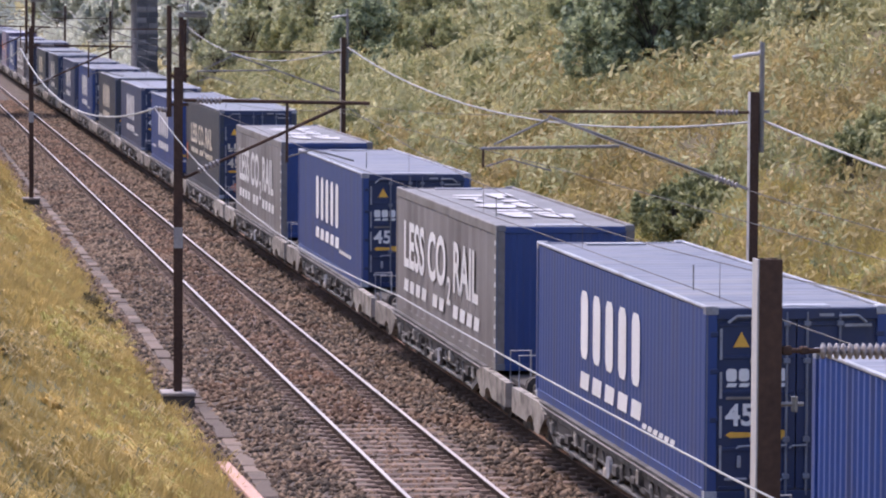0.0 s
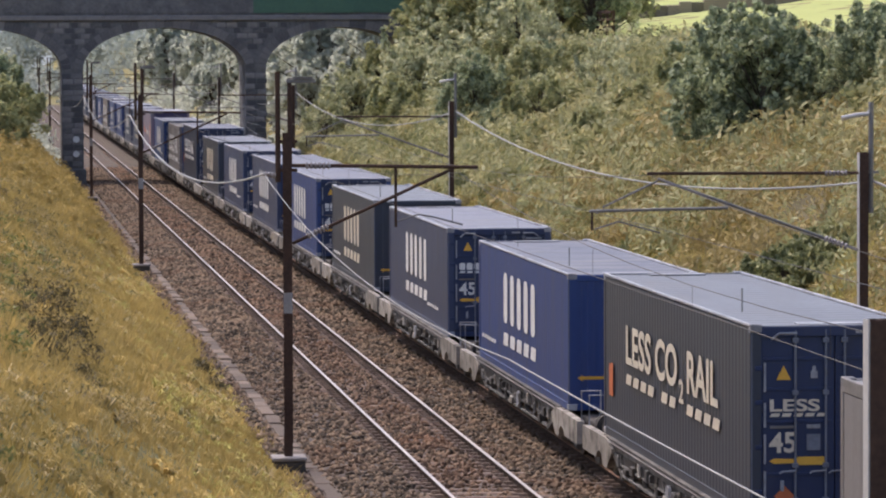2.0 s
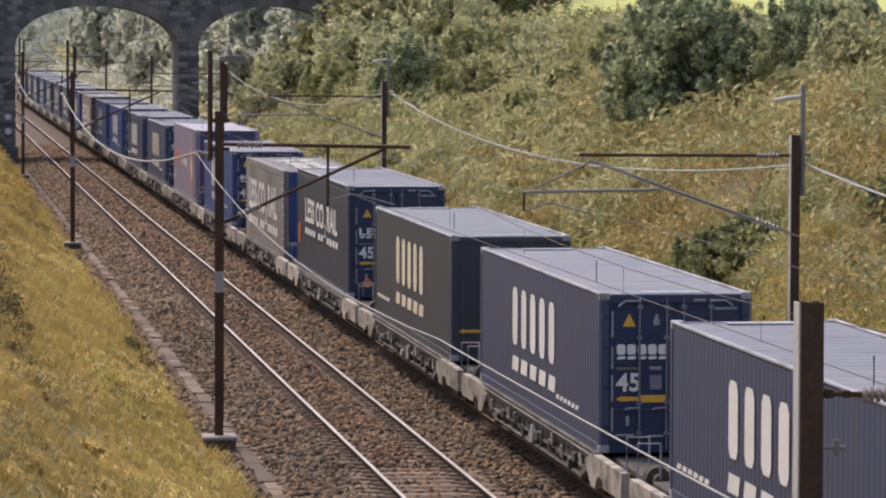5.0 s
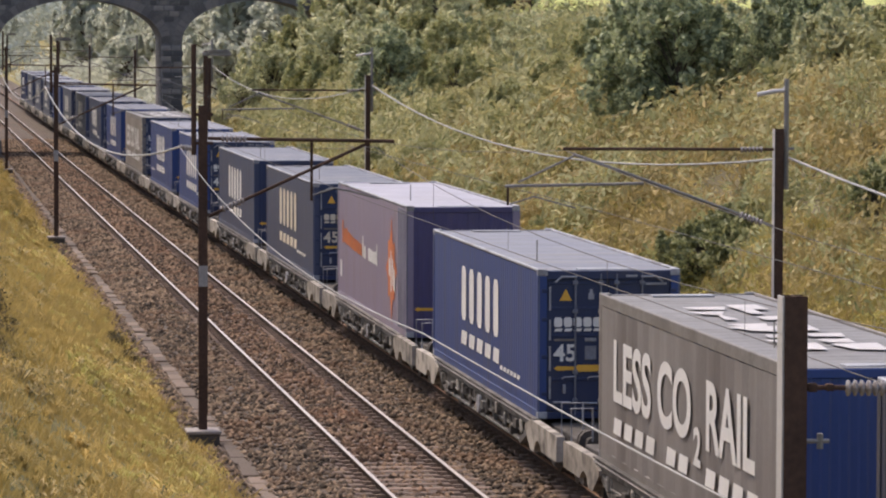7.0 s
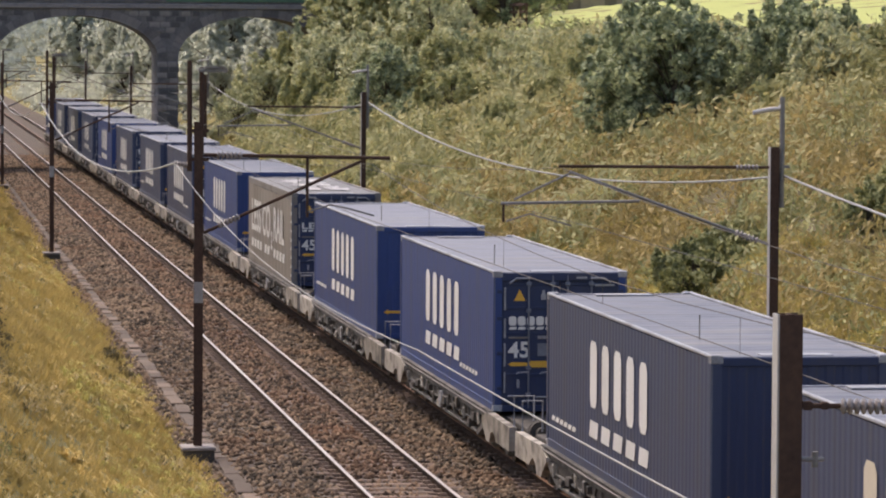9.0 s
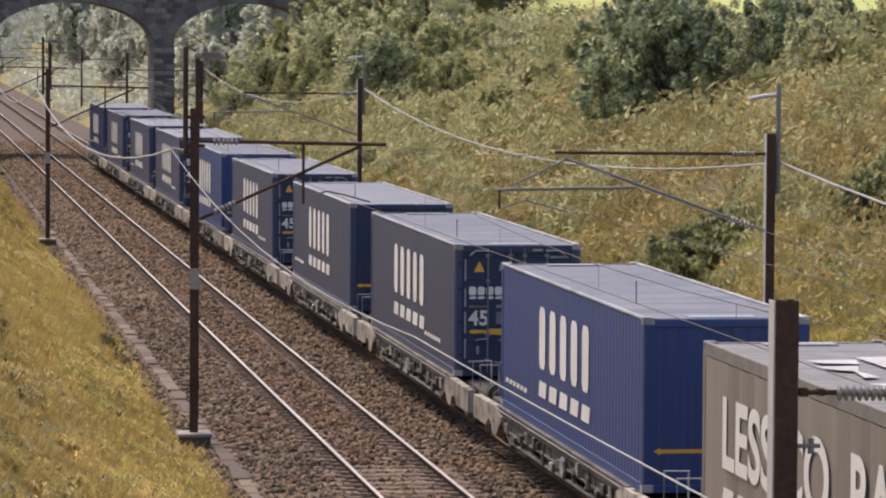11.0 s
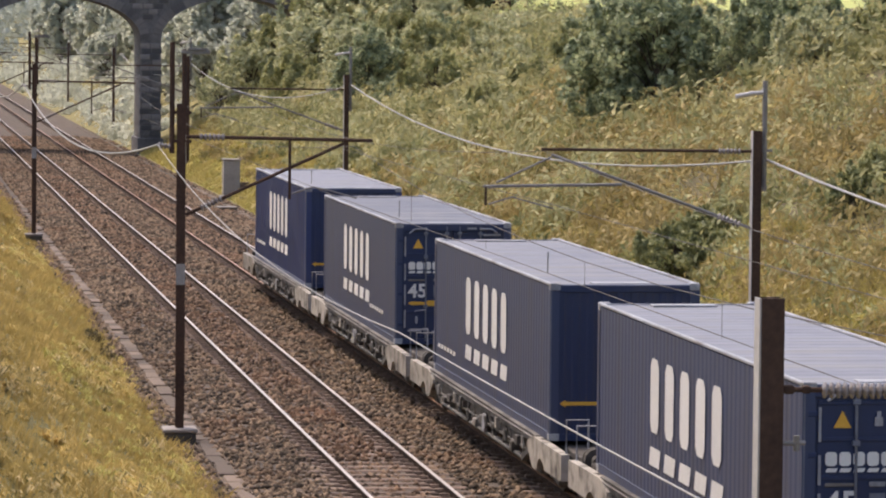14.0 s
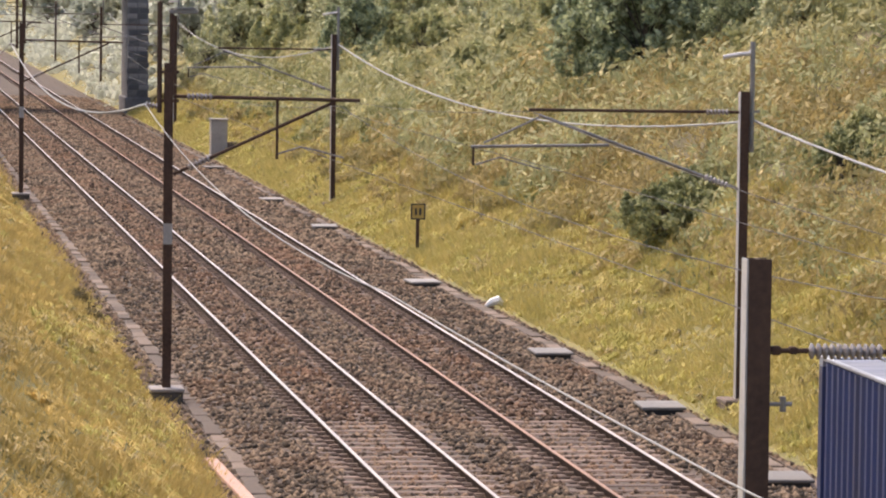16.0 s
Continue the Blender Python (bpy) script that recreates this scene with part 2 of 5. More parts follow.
    black=mat("black_paint", (0.03, 0.028, 0.026), (0.02, 0.018, 0.018), 0.6, 0, 3, 20, 0.05),
)


# ---- mesh helpers ----
class Mesh:
    """Collects boxes, tubes and plates into one mesh."""

    def __init__(self):
        self.v, self.f, self.smooth = [], [], False

    def poly(self, pts, faces):
        o = len(self.v)
        self.v += [tuple(p) for p in pts]
        self.f += [tuple(i + o for i in f) for f in faces]
        return self

    def box(self, x0, x1, y0, y1, z0, z1, c=0.0):
        """A box with its upright and lengthwise edges cut by c."""
        if c <= 0:
            return self.poly([(x, y, z) for z in (z0, z1) for x, y in ((x0, y0), (x1, y0), (x1, y1), (x0, y1))],
                             [(3, 2, 1, 0), (4, 5, 6, 7), (0, 1, 5, 4), (1, 2, 6, 5), (2, 3, 7, 6), (3, 0, 4, 7)])
        ring = lambda k, z: [(x0 + k, y0 + k, z), (x1 - k, y0 + k, z), (x1 - k, y1 - k, z), (x0 + k, y1 - k, z)]
        pts = ring(c, z0) + ring(0, z0 + c) + ring(0, z1 - c) + ring(c, z1)
        fs = [(3, 2, 1, 0), (12, 13, 14, 15)]
        for r in range(3):
            for i in range(4):
                j = (i + 1) % 4
                fs.append((r * 4 + i, r * 4 + j, r * 4 + 4 + j, r * 4 + 4 + i))
        return self.poly(pts, fs)

    def tube(self, pts, r, n=8):
        """A round tube along points; r a radius or one for each point."""
        pts = [Vector(p) for p in pts]
        rs = r if isinstance(r, (list, tuple)) else [r] * len(pts)
        vs, fs = [], []
        for i, p in enumerate(pts):
            d = (pts[min(i + 1, len(pts) - 1)] - pts[max(i - 1, 0)]).normalized()
            u = d.cross(Vector((0, 0, 1)) if abs(d.z) < 0.9 else Vector((1, 0, 0))).normalized()
            w = u.cross(d)
            for k in range(n):
                a = 2 * math.pi * k / n
                vs.append(p + (u * math.cos(a) + w * math.sin(a)) * rs[i])
        for i in range(len(pts) - 1):
            for k in range(n):
                q = (k + 1) % n
                fs.append((i * n + k, i * n + q, i * n + n + q, i * n + n + k))
        fs += [tuple(reversed(range(n))), tuple(range(len(pts) * n - n, len(pts) * n))]
        return self.poly(vs, fs)

    def done(self, name, weld=False):
        me = bpy.data.meshes.new(name)
        me.from_pydata(self.v, [], self.f)
        bm = bmesh.new()
        bm.from_mesh(me)
        if weld:
            bmesh.ops.remove_doubles(bm, verts=bm.verts, dist=0.002)
        bmesh.ops.recalc_face_normals(bm, faces=bm.faces)
        bm.to_mesh(me)
        bm.free()
        return me


def part(name, mesh, material, parent=None, label="", m=None):
    """Links a mesh as ONE object under a thing or under a part."""
    me = mesh if isinstance(mesh, bpy.types.Mesh) else mesh.done(name)
    if material and not me.materials:
        me.materials.append(material)
    ob = new(name, me)
    if parent:
        ob.parent = parent
    if m is not None:
        ob.matrix_basis = m
    return tagged(ob, label)


def thing(name, label, category, group="", m=None, kind=""):
    ob = new(name)
    ob.empty_display_size = 0.3
    if m is not None:
        ob.matrix_basis = m
    return tagged(ob, label, category, group, kind)


def raw(name, verts, faces, material, label="", category="", kind="", parent=None):
    """A large mesh from arrays, all faces with the same number of corners."""
    me = bpy.data.meshes.new(name)
    verts, faces = np.asarray(verts, np.float32), np.asarray(faces, np.int32)
    k = faces.shape[1]
    me.vertices.add(len(verts))
    me.vertices.foreach_set("co", verts.ravel())
    me.loops.add(faces.size)
    me.loops.foreach_set("vertex_index", faces.ravel())
    me.polygons.add(len(faces))
    me.polygons.foreach_set("loop_start", np.arange(len(faces), dtype=np.int32) * k)
    me.polygons.foreach_set("loop_total", np.full(len(faces), k, np.int32))
    me.update(calc_edges=True)
    me.materials.append(material)
    ob = new(name, me)
    if parent:
        ob.parent = parent
    return tagged(ob, label, category, "", kind)


def lettering(text, height, width=None):
    """A flat mesh of words in the built-in font, in its x-y plane, from the origin to the right."""
    cu = bpy.data.curves.new("words", "FONT")
    cu.body, cu.size, cu.offset = text, 1.0, 0.026
    ob = bpy.data.objects.new("words", cu)
    scene.collection.objects.link(ob)
    bpy.context.view_layer.update()
    me = bpy.data.meshes.new_from_object(ob.evaluated_get(bpy.context.evaluated_depsgraph_get()))
    bpy.data.objects.remove(ob)
    co = np.empty(len(me.vertices) * 3, np.float32)
    me.vertices.foreach_get("co", co)
    co = co.reshape(-1, 3)
    lo, hi = co.min(0), co.max(0)
    s = height / (hi[1] - lo[1])
    co = (co - lo) * (s if width is None else width / (hi[0] - lo[0]), s, 0)
    me.vertices.foreach_set("co", co.ravel())
    me.materials.clear()
    return me


# ---- the lie of the land ----
GAP = 3.394      # between the two track centres
XL, XR = -GAP / 2, GAP / 2
RAIL_Z = 0.0
BED = -0.17      # top of the ballast under the rails


def bumps(x, y):
    return 0.25 * np.sin(x * 0.7 + y * 0.13) * np.sin(y * 0.21 + 1.3) + 0.14 * np.sin(x * 1.9 - y * 0.57 + 2.0) + 0.08 * np.sin(x * 3.1 + y * 1.3)


def land(x, y):
    """Height of the ground: a cutting with the line at its foot, a meadow on top at one side."""
    x, y = np.asarray(x, float), np.asarray(y, float)
    left = np.clip(-5.0 - x, 0, 1e9)
    right = np.clip(x - 5.3, 0, 1e9)
    lo = 0.62 + 0.28 * np.clip((y - 120) / 90, 0, 1)
    hl = np.minimum(left * lo, 6.8 + 0.02 * left)
    lumps = 0.09 * np.sin(x * 2.3 + y * 0.9 + 0.7 * np.sin(y * 0.5)) * np.sin(y * 1.15 - x * 1.1) * np.clip(left, 0, 1) * np.clip((200 - y) / 60, 0, 1)
    hr = np.where(right < 16.9, right * 0.52, 8.79 + (right - 16.9) * 0.1)
    hr = np.minimum(hr, 30)
    n = bumps(x, y)
    soft = np.clip(left / 3, 0, 1) + np.clip(right / 3, 0, 1)
    return -0.36 + hl + hr + lumps + n * soft * np.where(right > 16.9, 0.3, 1.0)


def grid(name, xs, ys, material, label, category, kind, dz=0.0):
    X, Y = np.meshgrid(xs, ys)
    v = np.stack([X, Y, land(X, Y) + dz], -1).reshape(-1, 3)
    nx, ny = len(xs), len(ys)
    i = (np.arange(ny - 1)[:, None] * nx + np.arange(nx - 1)).ravel()
    ob = raw(name, v, np.stack([i, i + 1, i + nx + 1, i + nx], 1), material, label, category, kind)
    ob.data.polygons.foreach_set("use_smooth", np.ones(len(ob.data.polygons), bool))
    return ob


gx = np.concatenate([[-2500, -900, -300, -120, -60, -35], np.arange(-26, 26, 0.5), [28, 34, 45, 60, 90, 140, 220, 350, 700, 2500]])
gy = np.concatenate([[-900, -200, -60], np.arange(-20, 330, 0.8), [340, 360, 400, 460, 540, 700, 1000, 1800, 4500]])
ground = grid("ground", gx, gy, M["soil"], "rough grassy cutting slopes beside the railway", "ground", "structure")
fx = np.concatenate([np.arange(22.4, 60, 1.2), [70, 90, 120, 160, 220, 350]])
field = grid("meadow", fx, np.arange(20, 700, 6.0), M["field"], "pale mown meadow above the cutting", "field", "structure", 0.06)

# ---- the permanent way ----
bed = Mesh()
prof = [(-5.0, -0.42), (-4.9, -0.3), (-4.0, -0.26), (-3.3, BED)]
for rail_x in (XL - 0.7525, XL + 0.7525, XR - 0.7525, XR + 0.7525):
    prof += [(rail_x - 0.27, BED), (rail_x - 0.22, BED - 0.13), (rail_x + 0.17, BED - 0.13), (rail_x + 0.22, BED)]
prof += [(3.3, BED), (4.1, -0.28), (5.1, -0.3), (5.4, -0.45)]
NP = len(prof)
ysteps = [-30, 20, 60, 100, 140, 180, 220, 260, 320, 420, 600]
bed.poly([(x, y, z) for y in ysteps for x, z in prof],
         [(r * NP + i, r * NP + i + 1, r * NP + i + NP + 1, r * NP + i + NP) for r in range(len(ysteps) - 1) for i in range(NP - 1)])
part("ballast_bed", bed, M["ballast"])
tagged(bpy.data.objects["ballast_bed"], "brown stained granite ballast under both tracks", "ballast", kind="structure")


def stones(count, y0, y1, seed, between=False):
    rng = np.random.default_rng(seed)
    y = y0 + (y1 - y0) * rng.random(count) ** 1.5
    x = rng.uniform(-4.95, 5.3, count)
    on = (np.abs(np.abs(x) - GAP / 2) < 1.27) & (y < 62 + 14 * rng.random(count)) & (np.abs((y - 44 + 0.325) % 0.65 - 0.325) < 0.17) & (rng.random(count) < 0.9)
    gauge = np.abs(np.abs(np.abs(x) - GAP / 2) - 0.7525)
    on |= (np.abs(x + 4.33) < 0.15) | (np.abs(x - 4.78) < 0.15)
    on |= gauge < 0.2
    on |= (np.abs(np.abs(x) - GAP / 2) < 0.62) != between
    x, y = x[~on], y[~on]
    count = len(x)
    z = np.interp(x, [p[0] for p in prof], [p[1] for p in prof])
    s = rng.uniform(0.03, 0.085, count) * np.where(y > 110, 1.35, 1.0)
    base = np.array([(1, 0, 0), (0, 1, 0), (-1, 0, 0), (0, -1, 0), (0, 0, 1), (0, 0, -1)], float)
    jit = base[None] + rng.uniform(-0.45, 0.45, (count, 6, 3))
    a = rng.uniform(0, 6.28, count)
    rx = jit[..., 0] * np.cos(a)[:, None] - jit[..., 1] * np.sin(a)[:, None]
    ry = jit[..., 0] * np.sin(a)[:, None] + jit[..., 1] * np.cos(a)[:, None]
    v = np.stack([rx, ry, jit[..., 2] * 0.8], -1) * s[:, None, None] + np.stack([x, y, z + s * 0.2 - np.where(y < 70, 0.02, -0.012) * (np.abs(np.abs(x) - GAP / 2) < 1.2)], -1)[:, None]
    tri = np.array([(0, 1, 4), (1, 2, 4), (2, 3, 4), (3, 0, 4), (1, 0, 5), (2, 1, 5), (3, 2, 5), (0, 3, 5)])
    f = (tri[None] + (np.arange(count) * 6)[:, None, None]).reshape(-1, 3)
    return raw("ballast_stones", v.reshape(-1, 3), f, M["stone_rust" if between else "stone_bits"], "rust-stained ballast stones between the rails" if between else "loose grey-brown granite ballast stones", "ballast stones", "stuff")


stones(120000, 44, 270, 3)
stones(110000, 44, 270, 4, True)

# ---- railway tracks ----
def rail_mesh(y0, y1):
    web, head = Mesh(), Mesh()
    p = [(-0.07, BED), (0.07, BED), (0.07, BED + 0.015), (0.012, BED + 0.035), (0.012, -0.05), (0.036, -0.042), (0.036, -0.009), (-0.036, -0.009), (-0.036, -0.042),
         (-0.012, -0.05), (-0.012, BED + 0.035), (-0.07, BED + 0.015)]
    n = len(p)
    web.poly([(x, y, z) for y in (y0, y1) for x, z in p], [(i, (i + 1) % n, n + (i + 1) % n, n + i) for i in range(n)])
    h = [(-0.033, -0.012), (-0.033, -0.004), (-0.028, 0.0), (0.028, 0.0), (0.033, -0.004), (0.033, -0.012)]
    head.poly([(x, y, z) for y in (y0, y1) for x, z in h], [(i, i + 1, 7 + i, 6 + i) for i in range(5)])
    return web.done("rail"), head.done("rail_head")


web_me, head_me = rail_mesh(-20, 600)
sl = Mesh().box(-1.25, 1.25, -0.13, 0.13, -0.34, BED + 0.02, 0.025).box(-0.9, -0.6, -0.09, 0.09, BED + 0.02, BED + 0.05, 0.01).box(0.6, 0.9, -0.09, 0.09, BED + 0.02, BED + 0.05, 0.01)
sleeper_me = sl.done("sleeper")
clip_me = Mesh().box(-0.13, 0.13, -0.06, 0.06, BED + 0.03, BED + 0.075, 0.02).done("rail_clip")
tracks = []
for cx, lab in ((XL, "worn concrete-sleepered track with bright rails"), (XR, "rust-stained concrete-sleepered track under the freight train")):
    tk = thing("railway_track", lab, "railway track", "tracks of the line", pose(cx, 0, 0), "structure")
    tracks.append(tk)
    for s in (-0.7525, 0.7525):
        r = part("rail", web_me, M["rust"], tk, "rusty steel rail", pose(s, 0, 0))
        worn = cx > 0 and s < 0
        hm = head_me.copy() if worn else head_me
        if worn:
            hm.materials.clear()
        hd = part("rail_head", hm, M["rail_worn"] if worn else M["rail_top"], r, "rust-filmed running surface" if worn else "polished running surface")

# ---- concrete cable troughs ----
lid_me = Mesh().box(-0.145, 0.145, 0.006, 0.984, -0.3, -0.235, 0.012).done("trough_lid")
for cx, y0, y1, lab in ((-4.33, 46, 176, "brown-stained concrete cable trough beside the grass"), (4.78, 46, 190, "weathered concrete cable trough at the bank's foot")):
    tr = thing("cable_trough", lab, "cable trough", "cable troughs", pose(cx, 0, 0), "structure")
    part("trough_wall", Mesh().box(-0.19, -0.17, 30, 300, -0.45, -0.25).box(0.17, 0.19, 30, 300, -0.45, -0.25), M["trough"], tr)
    rng = random.Random(int(y1))
    for y in range(y0, y1):
        if rng.random() < 0.06:
            continue
        part("trough_lid", lid_me, M["trough"], tr, "", pose(rng.uniform(-0.04, 0.04), y, rng.uniform(-0.03, 0.015), rng.uniform(-1, 1), 0, rng.uniform(-2, 2)))

# ---- the arched road bridge ----
BY, BT = 239.4, 6.0


def soffit(u):
    """Height of a semi-elliptical arch for u from -1 to 1."""
    return 6.75 + 2.55 * math.sqrt(max(0.0, 1 - u * u))


bridge = thing("road_bridge", "soot-dark masonry road bridge with three arches", "bridge", m=pose(0, BY, 0))
arches = ((-16.0, -5.85), (-4.55, 5.4), (6.65, 16.0))
for a, b in arches:
    wallm = Mesh()
    xs = [a + (b - a) * (0.5 - 0.5 * math.cos(math.pi * i / 28)) for i in range(29)]
    zs = [soffit((x - (a + b) / 2) / ((b - a) / 2)) for x in xs]
    for i in range(28):
        wallm.poly([(xs[i], 0, zs[i]), (xs[i + 1], 0, zs[i + 1]), (xs[i + 1], 0, 10.2), (xs[i], 0, 10.2),
                    (xs[i], BT, zs[i]), (xs[i + 1], BT, zs[i + 1]), (xs[i + 1], BT, 10.2), (xs[i], BT, 10.2)],
                   [(0, 1, 2, 3), (5, 4, 7, 6), (0, 4, 5, 1)])
    part("spandrel_wall", wallm.done("spandrel_wall", True), M["masonry"], bridge)
for a, b in ((-5.85, -4.55), (5.4, 6.65)):
    part("pier", Mesh().box(a, b, 0, BT, -1.5, 10.2).box(a - 0.15, b + 0.15, -0.12, BT + 0.12, -1.2, 0.7, 0.05), M["masonry"], bridge)
for a, b in ((-40, -16.0), (16.0, 23)):
    part("abutment", Mesh().box(a, b, 0, BT, -2, 10.2), M["masonry"], bridge)
part("string_course", Mesh().box(-40, 23, -0.18, 0.0, 9.75, 10.05, 0.03), M["voussoir"], bridge)
part("parapet", Mesh().box(-40, 5.9, -0.05, 0.4, 10.2, 12.4), M["masonry"], bridge, "dark masonry parapet")
part("parapet_sheet", Mesh().box(5.9, 23, -0.08, 0.35, 10.2, 12.4), M["green"], bridge, "dark green sheeting")
vm = Mesh().poly([(-0.5, -0.06, 0), (0.5, -0.06, 0), (0.56, -0.06, 0.55), (-0.56, -0.06, 0.55), (-0.5, 0.3, 0), (0.5, 0.3, 0), (0.56, 0.3, 0.55), (-0.56, 0.3, 0.55)],
                 [(0, 1, 2, 3), (4, 7, 6, 5), (0, 4, 5, 1), (1, 5, 6, 2), (2, 6, 7, 3), (3, 7, 4, 0)]).done("voussoir")
for a, b in arches:
    c, h = (a + b) / 2, (b - a) / 2
    N = 30
    for i in range(N):
        t0 = math.pi * (i + 0.5) / N
        x, z = c - h * math.cos(t0), 6.75 + 2.55 * math.sin(t0)
        tx, tz = h * math.sin(t0), 2.55 * math.cos(t0)
        ob = part("voussoir", vm, M["voussoir"], bridge, "", pose(x, 0, z, 0, -math.degrees(math.atan2(tz, tx)), 0))
        ob.scale = (math.hypot(tx, tz) * math.pi / N * 0.94, 1, 1)


# ---- overhead line masts ----
def h_column(m, w, d, z0, z1, tf=0.012):
    w, d, h = w / 2, d / 2, tf / 2
    o = [(-w, -d), (w, -d), (w, -d + tf), (h, -d + tf), (h, d - tf), (w, d - tf), (w, d), (-w, d), (-w, d - tf), (-h, d - tf), (-h, -d + tf), (-w, -d + tf)]
    m.poly([(x, y, z) for z in (z0, z1) for x, y in o], [(i, (i + 1) % 12, 12 + (i + 1) % 12, 12 + i) for i in range(12)] + [tuple(range(11, -1, -1)), tuple(range(12, 24))])
    return m


def insulator(parent, p, q, n=7, r=0.07):
    p, q = Vector(p), Vector(q)
    pts, rs = [], []
    for i in range(n):
        for k, rr in ((0.0, 0.35), (0.35, 1.0), (0.6, 0.95), (0.99, 0.35)):
            pts.append(p.lerp(q, (i + k) / n))
            rs.append(r * rr)
    return part("insulator", Mesh().tube(pts, rs, 10), M["porcelain"], parent, "ribbed porcelain insulator")


def mast(x, y, side, top=6.25, ext=7.3, boom_z=5.62, reach=3.7, near=False, label="brown steel overhead line mast with a cantilever arm", foot=0.0):
    """A mast whose arm points to side (+1 or -1 in x)."""
    t = thing("overhead_line_mast", label, "catenary mast", "overhead line masts", pose(x, y, 0))
    s = side
    w = 0.152 if near else 0.155
    zb = float(land(x, y)) - 0.4
    part("column", h_column(Mesh(), w, w, zb, top), M["mast"], t)
    part("column_face", Mesh().box(-w / 2 - 0.012, -w / 2, -w / 2, w / 2, zb, top) if near else Mesh().box(w / 2 * s, w / 2 * s + 0.01 * s, -w / 2, w / 2, 0.3, top), M["mast_pale"] if near else M["mast"], t, "pale galvanised flange" if near else "")
    if near:
        part("column_web", Mesh().box(-w / 2, w / 2, -w / 2 - 0.012, -w / 2 - 0.002, zb, top), M["mast"], t)
    part("plinth", Mesh().box(-0.3, 0.3, -0.34, 0.34, zb - 0.1, foot - 0.05, 0.02), M["wagon_dk"], t, "dark footing block")
    part("plinth_cap", Mesh().box(-0.33, 0.33, -0.37, 0.37, foot - 0.05, foot + 0.02, 0.015), M["concrete"], t, "pale concrete cap")
    if not near:
        mast_top(t, s, top, ext)
    mast_arm(t, s, boom_z, reach, 0.017 if near else 0.035)
    if near:
        part("clamp", Mesh().tube([(0.07, -0.02, 5.1), (0.24, -0.02, 5.1)], 0.016, 6).tube([(0.18, -0.02, 5.05), (0.18, -0.02, 5.15)], 0.022, 6), M["steel"], t)
        part("end_fitting", Mesh().tube([(0.07, 0, boom_z), (0.36, 0, boom_z)], 0.014, 8).box(0.1, 0.16, -0.025, 0.025, boom_z - 0.03, boom_z + 0.03, 0.008).box(0.22, 0.27, -0.03, 0.03, boom_z - 0.025, boom_z + 0.025, 0.008), M["mast"], t)
    return t


def mast_top(t, s, top, ext):
    part("marker_plate", Mesh().box(-0.085, 0.085, -0.1, -0.082, 2.78, 3.18), M["concrete"], t, "pale plate")
    part("extension_post", Mesh().tube([(0.06 * s, 0, top - 0.6), (0.06 * s, 0, ext)], 0.045, 8), M["mast"], t)
    part("top_arm", Mesh().box(min(0, 0.55 * s), max(0, 0.55 * s), -0.06, 0.06, ext - 0.1, ext - 0.02, 0.01).box(min(.12 * s, .5 * s), max(.12 * s, .5 * s), -0.1, 0.1, ext - 0.02, ext + 0.02), M["steel"], t)
    part("back_post", Mesh().tube([(-0.17 * s, 0, 5.3), (-0.17 * s, 0, ext + 0.12)], 0.05, 8).box(-0.2, 0.2, -0.03, 0.03, 5.5, 5.56).box(-0.2, 0.2, -0.03, 0.03, top - 0.2, top - 0.14), M["mast"], t)
    insulator(t, (-0.2 * s, 0, 5.42), (-0.45 * s, 0, 5.46), 4, 0.06)


def mast_arm(t, s, boom_z, reach, r=0.035):
    part("boom", Mesh().tube([(0.1 * s, 0, boom_z), (reach * s, 0, boom_z - 0.06)], r, 8), M["mast"], t)
    part("strut", Mesh().tube([(0.1 * s, 0, boom_z - 1.5), (0.86 * reach * s, 0, boom_z - 0.1)], 0.032, 8), M["mast"], t)
    insulator(t, (0.35 * s, 0, boom_z - 0.005), (0.85 * s, 0, boom_z - 0.012), 11 if r < 0.02 else 6, 0.055 if r < 0.02 else 0.07)
    insulator(t, (0.38 * s, 0, boom_z - 1.37), (0.8 * s, 0, boom_z - 1.18), 6, 0.07)
    a = 2.1
    part("drop_tube", Mesh().tube([(a * s, 0, boom_z - 0.02), (a * s, 0, 4.42)], 0.028, 8), M["mast"], t)
    part("registration_arm", Mesh().tube([(a * s, 0, 4.52), ((a + 0.45) * s, 0, 4.66), ((a + 0.75) * s, 0, 4.6), ((a + 1.3) * s, 0, 4.45)], 0.02, 6), M["steel"], t)
    return t


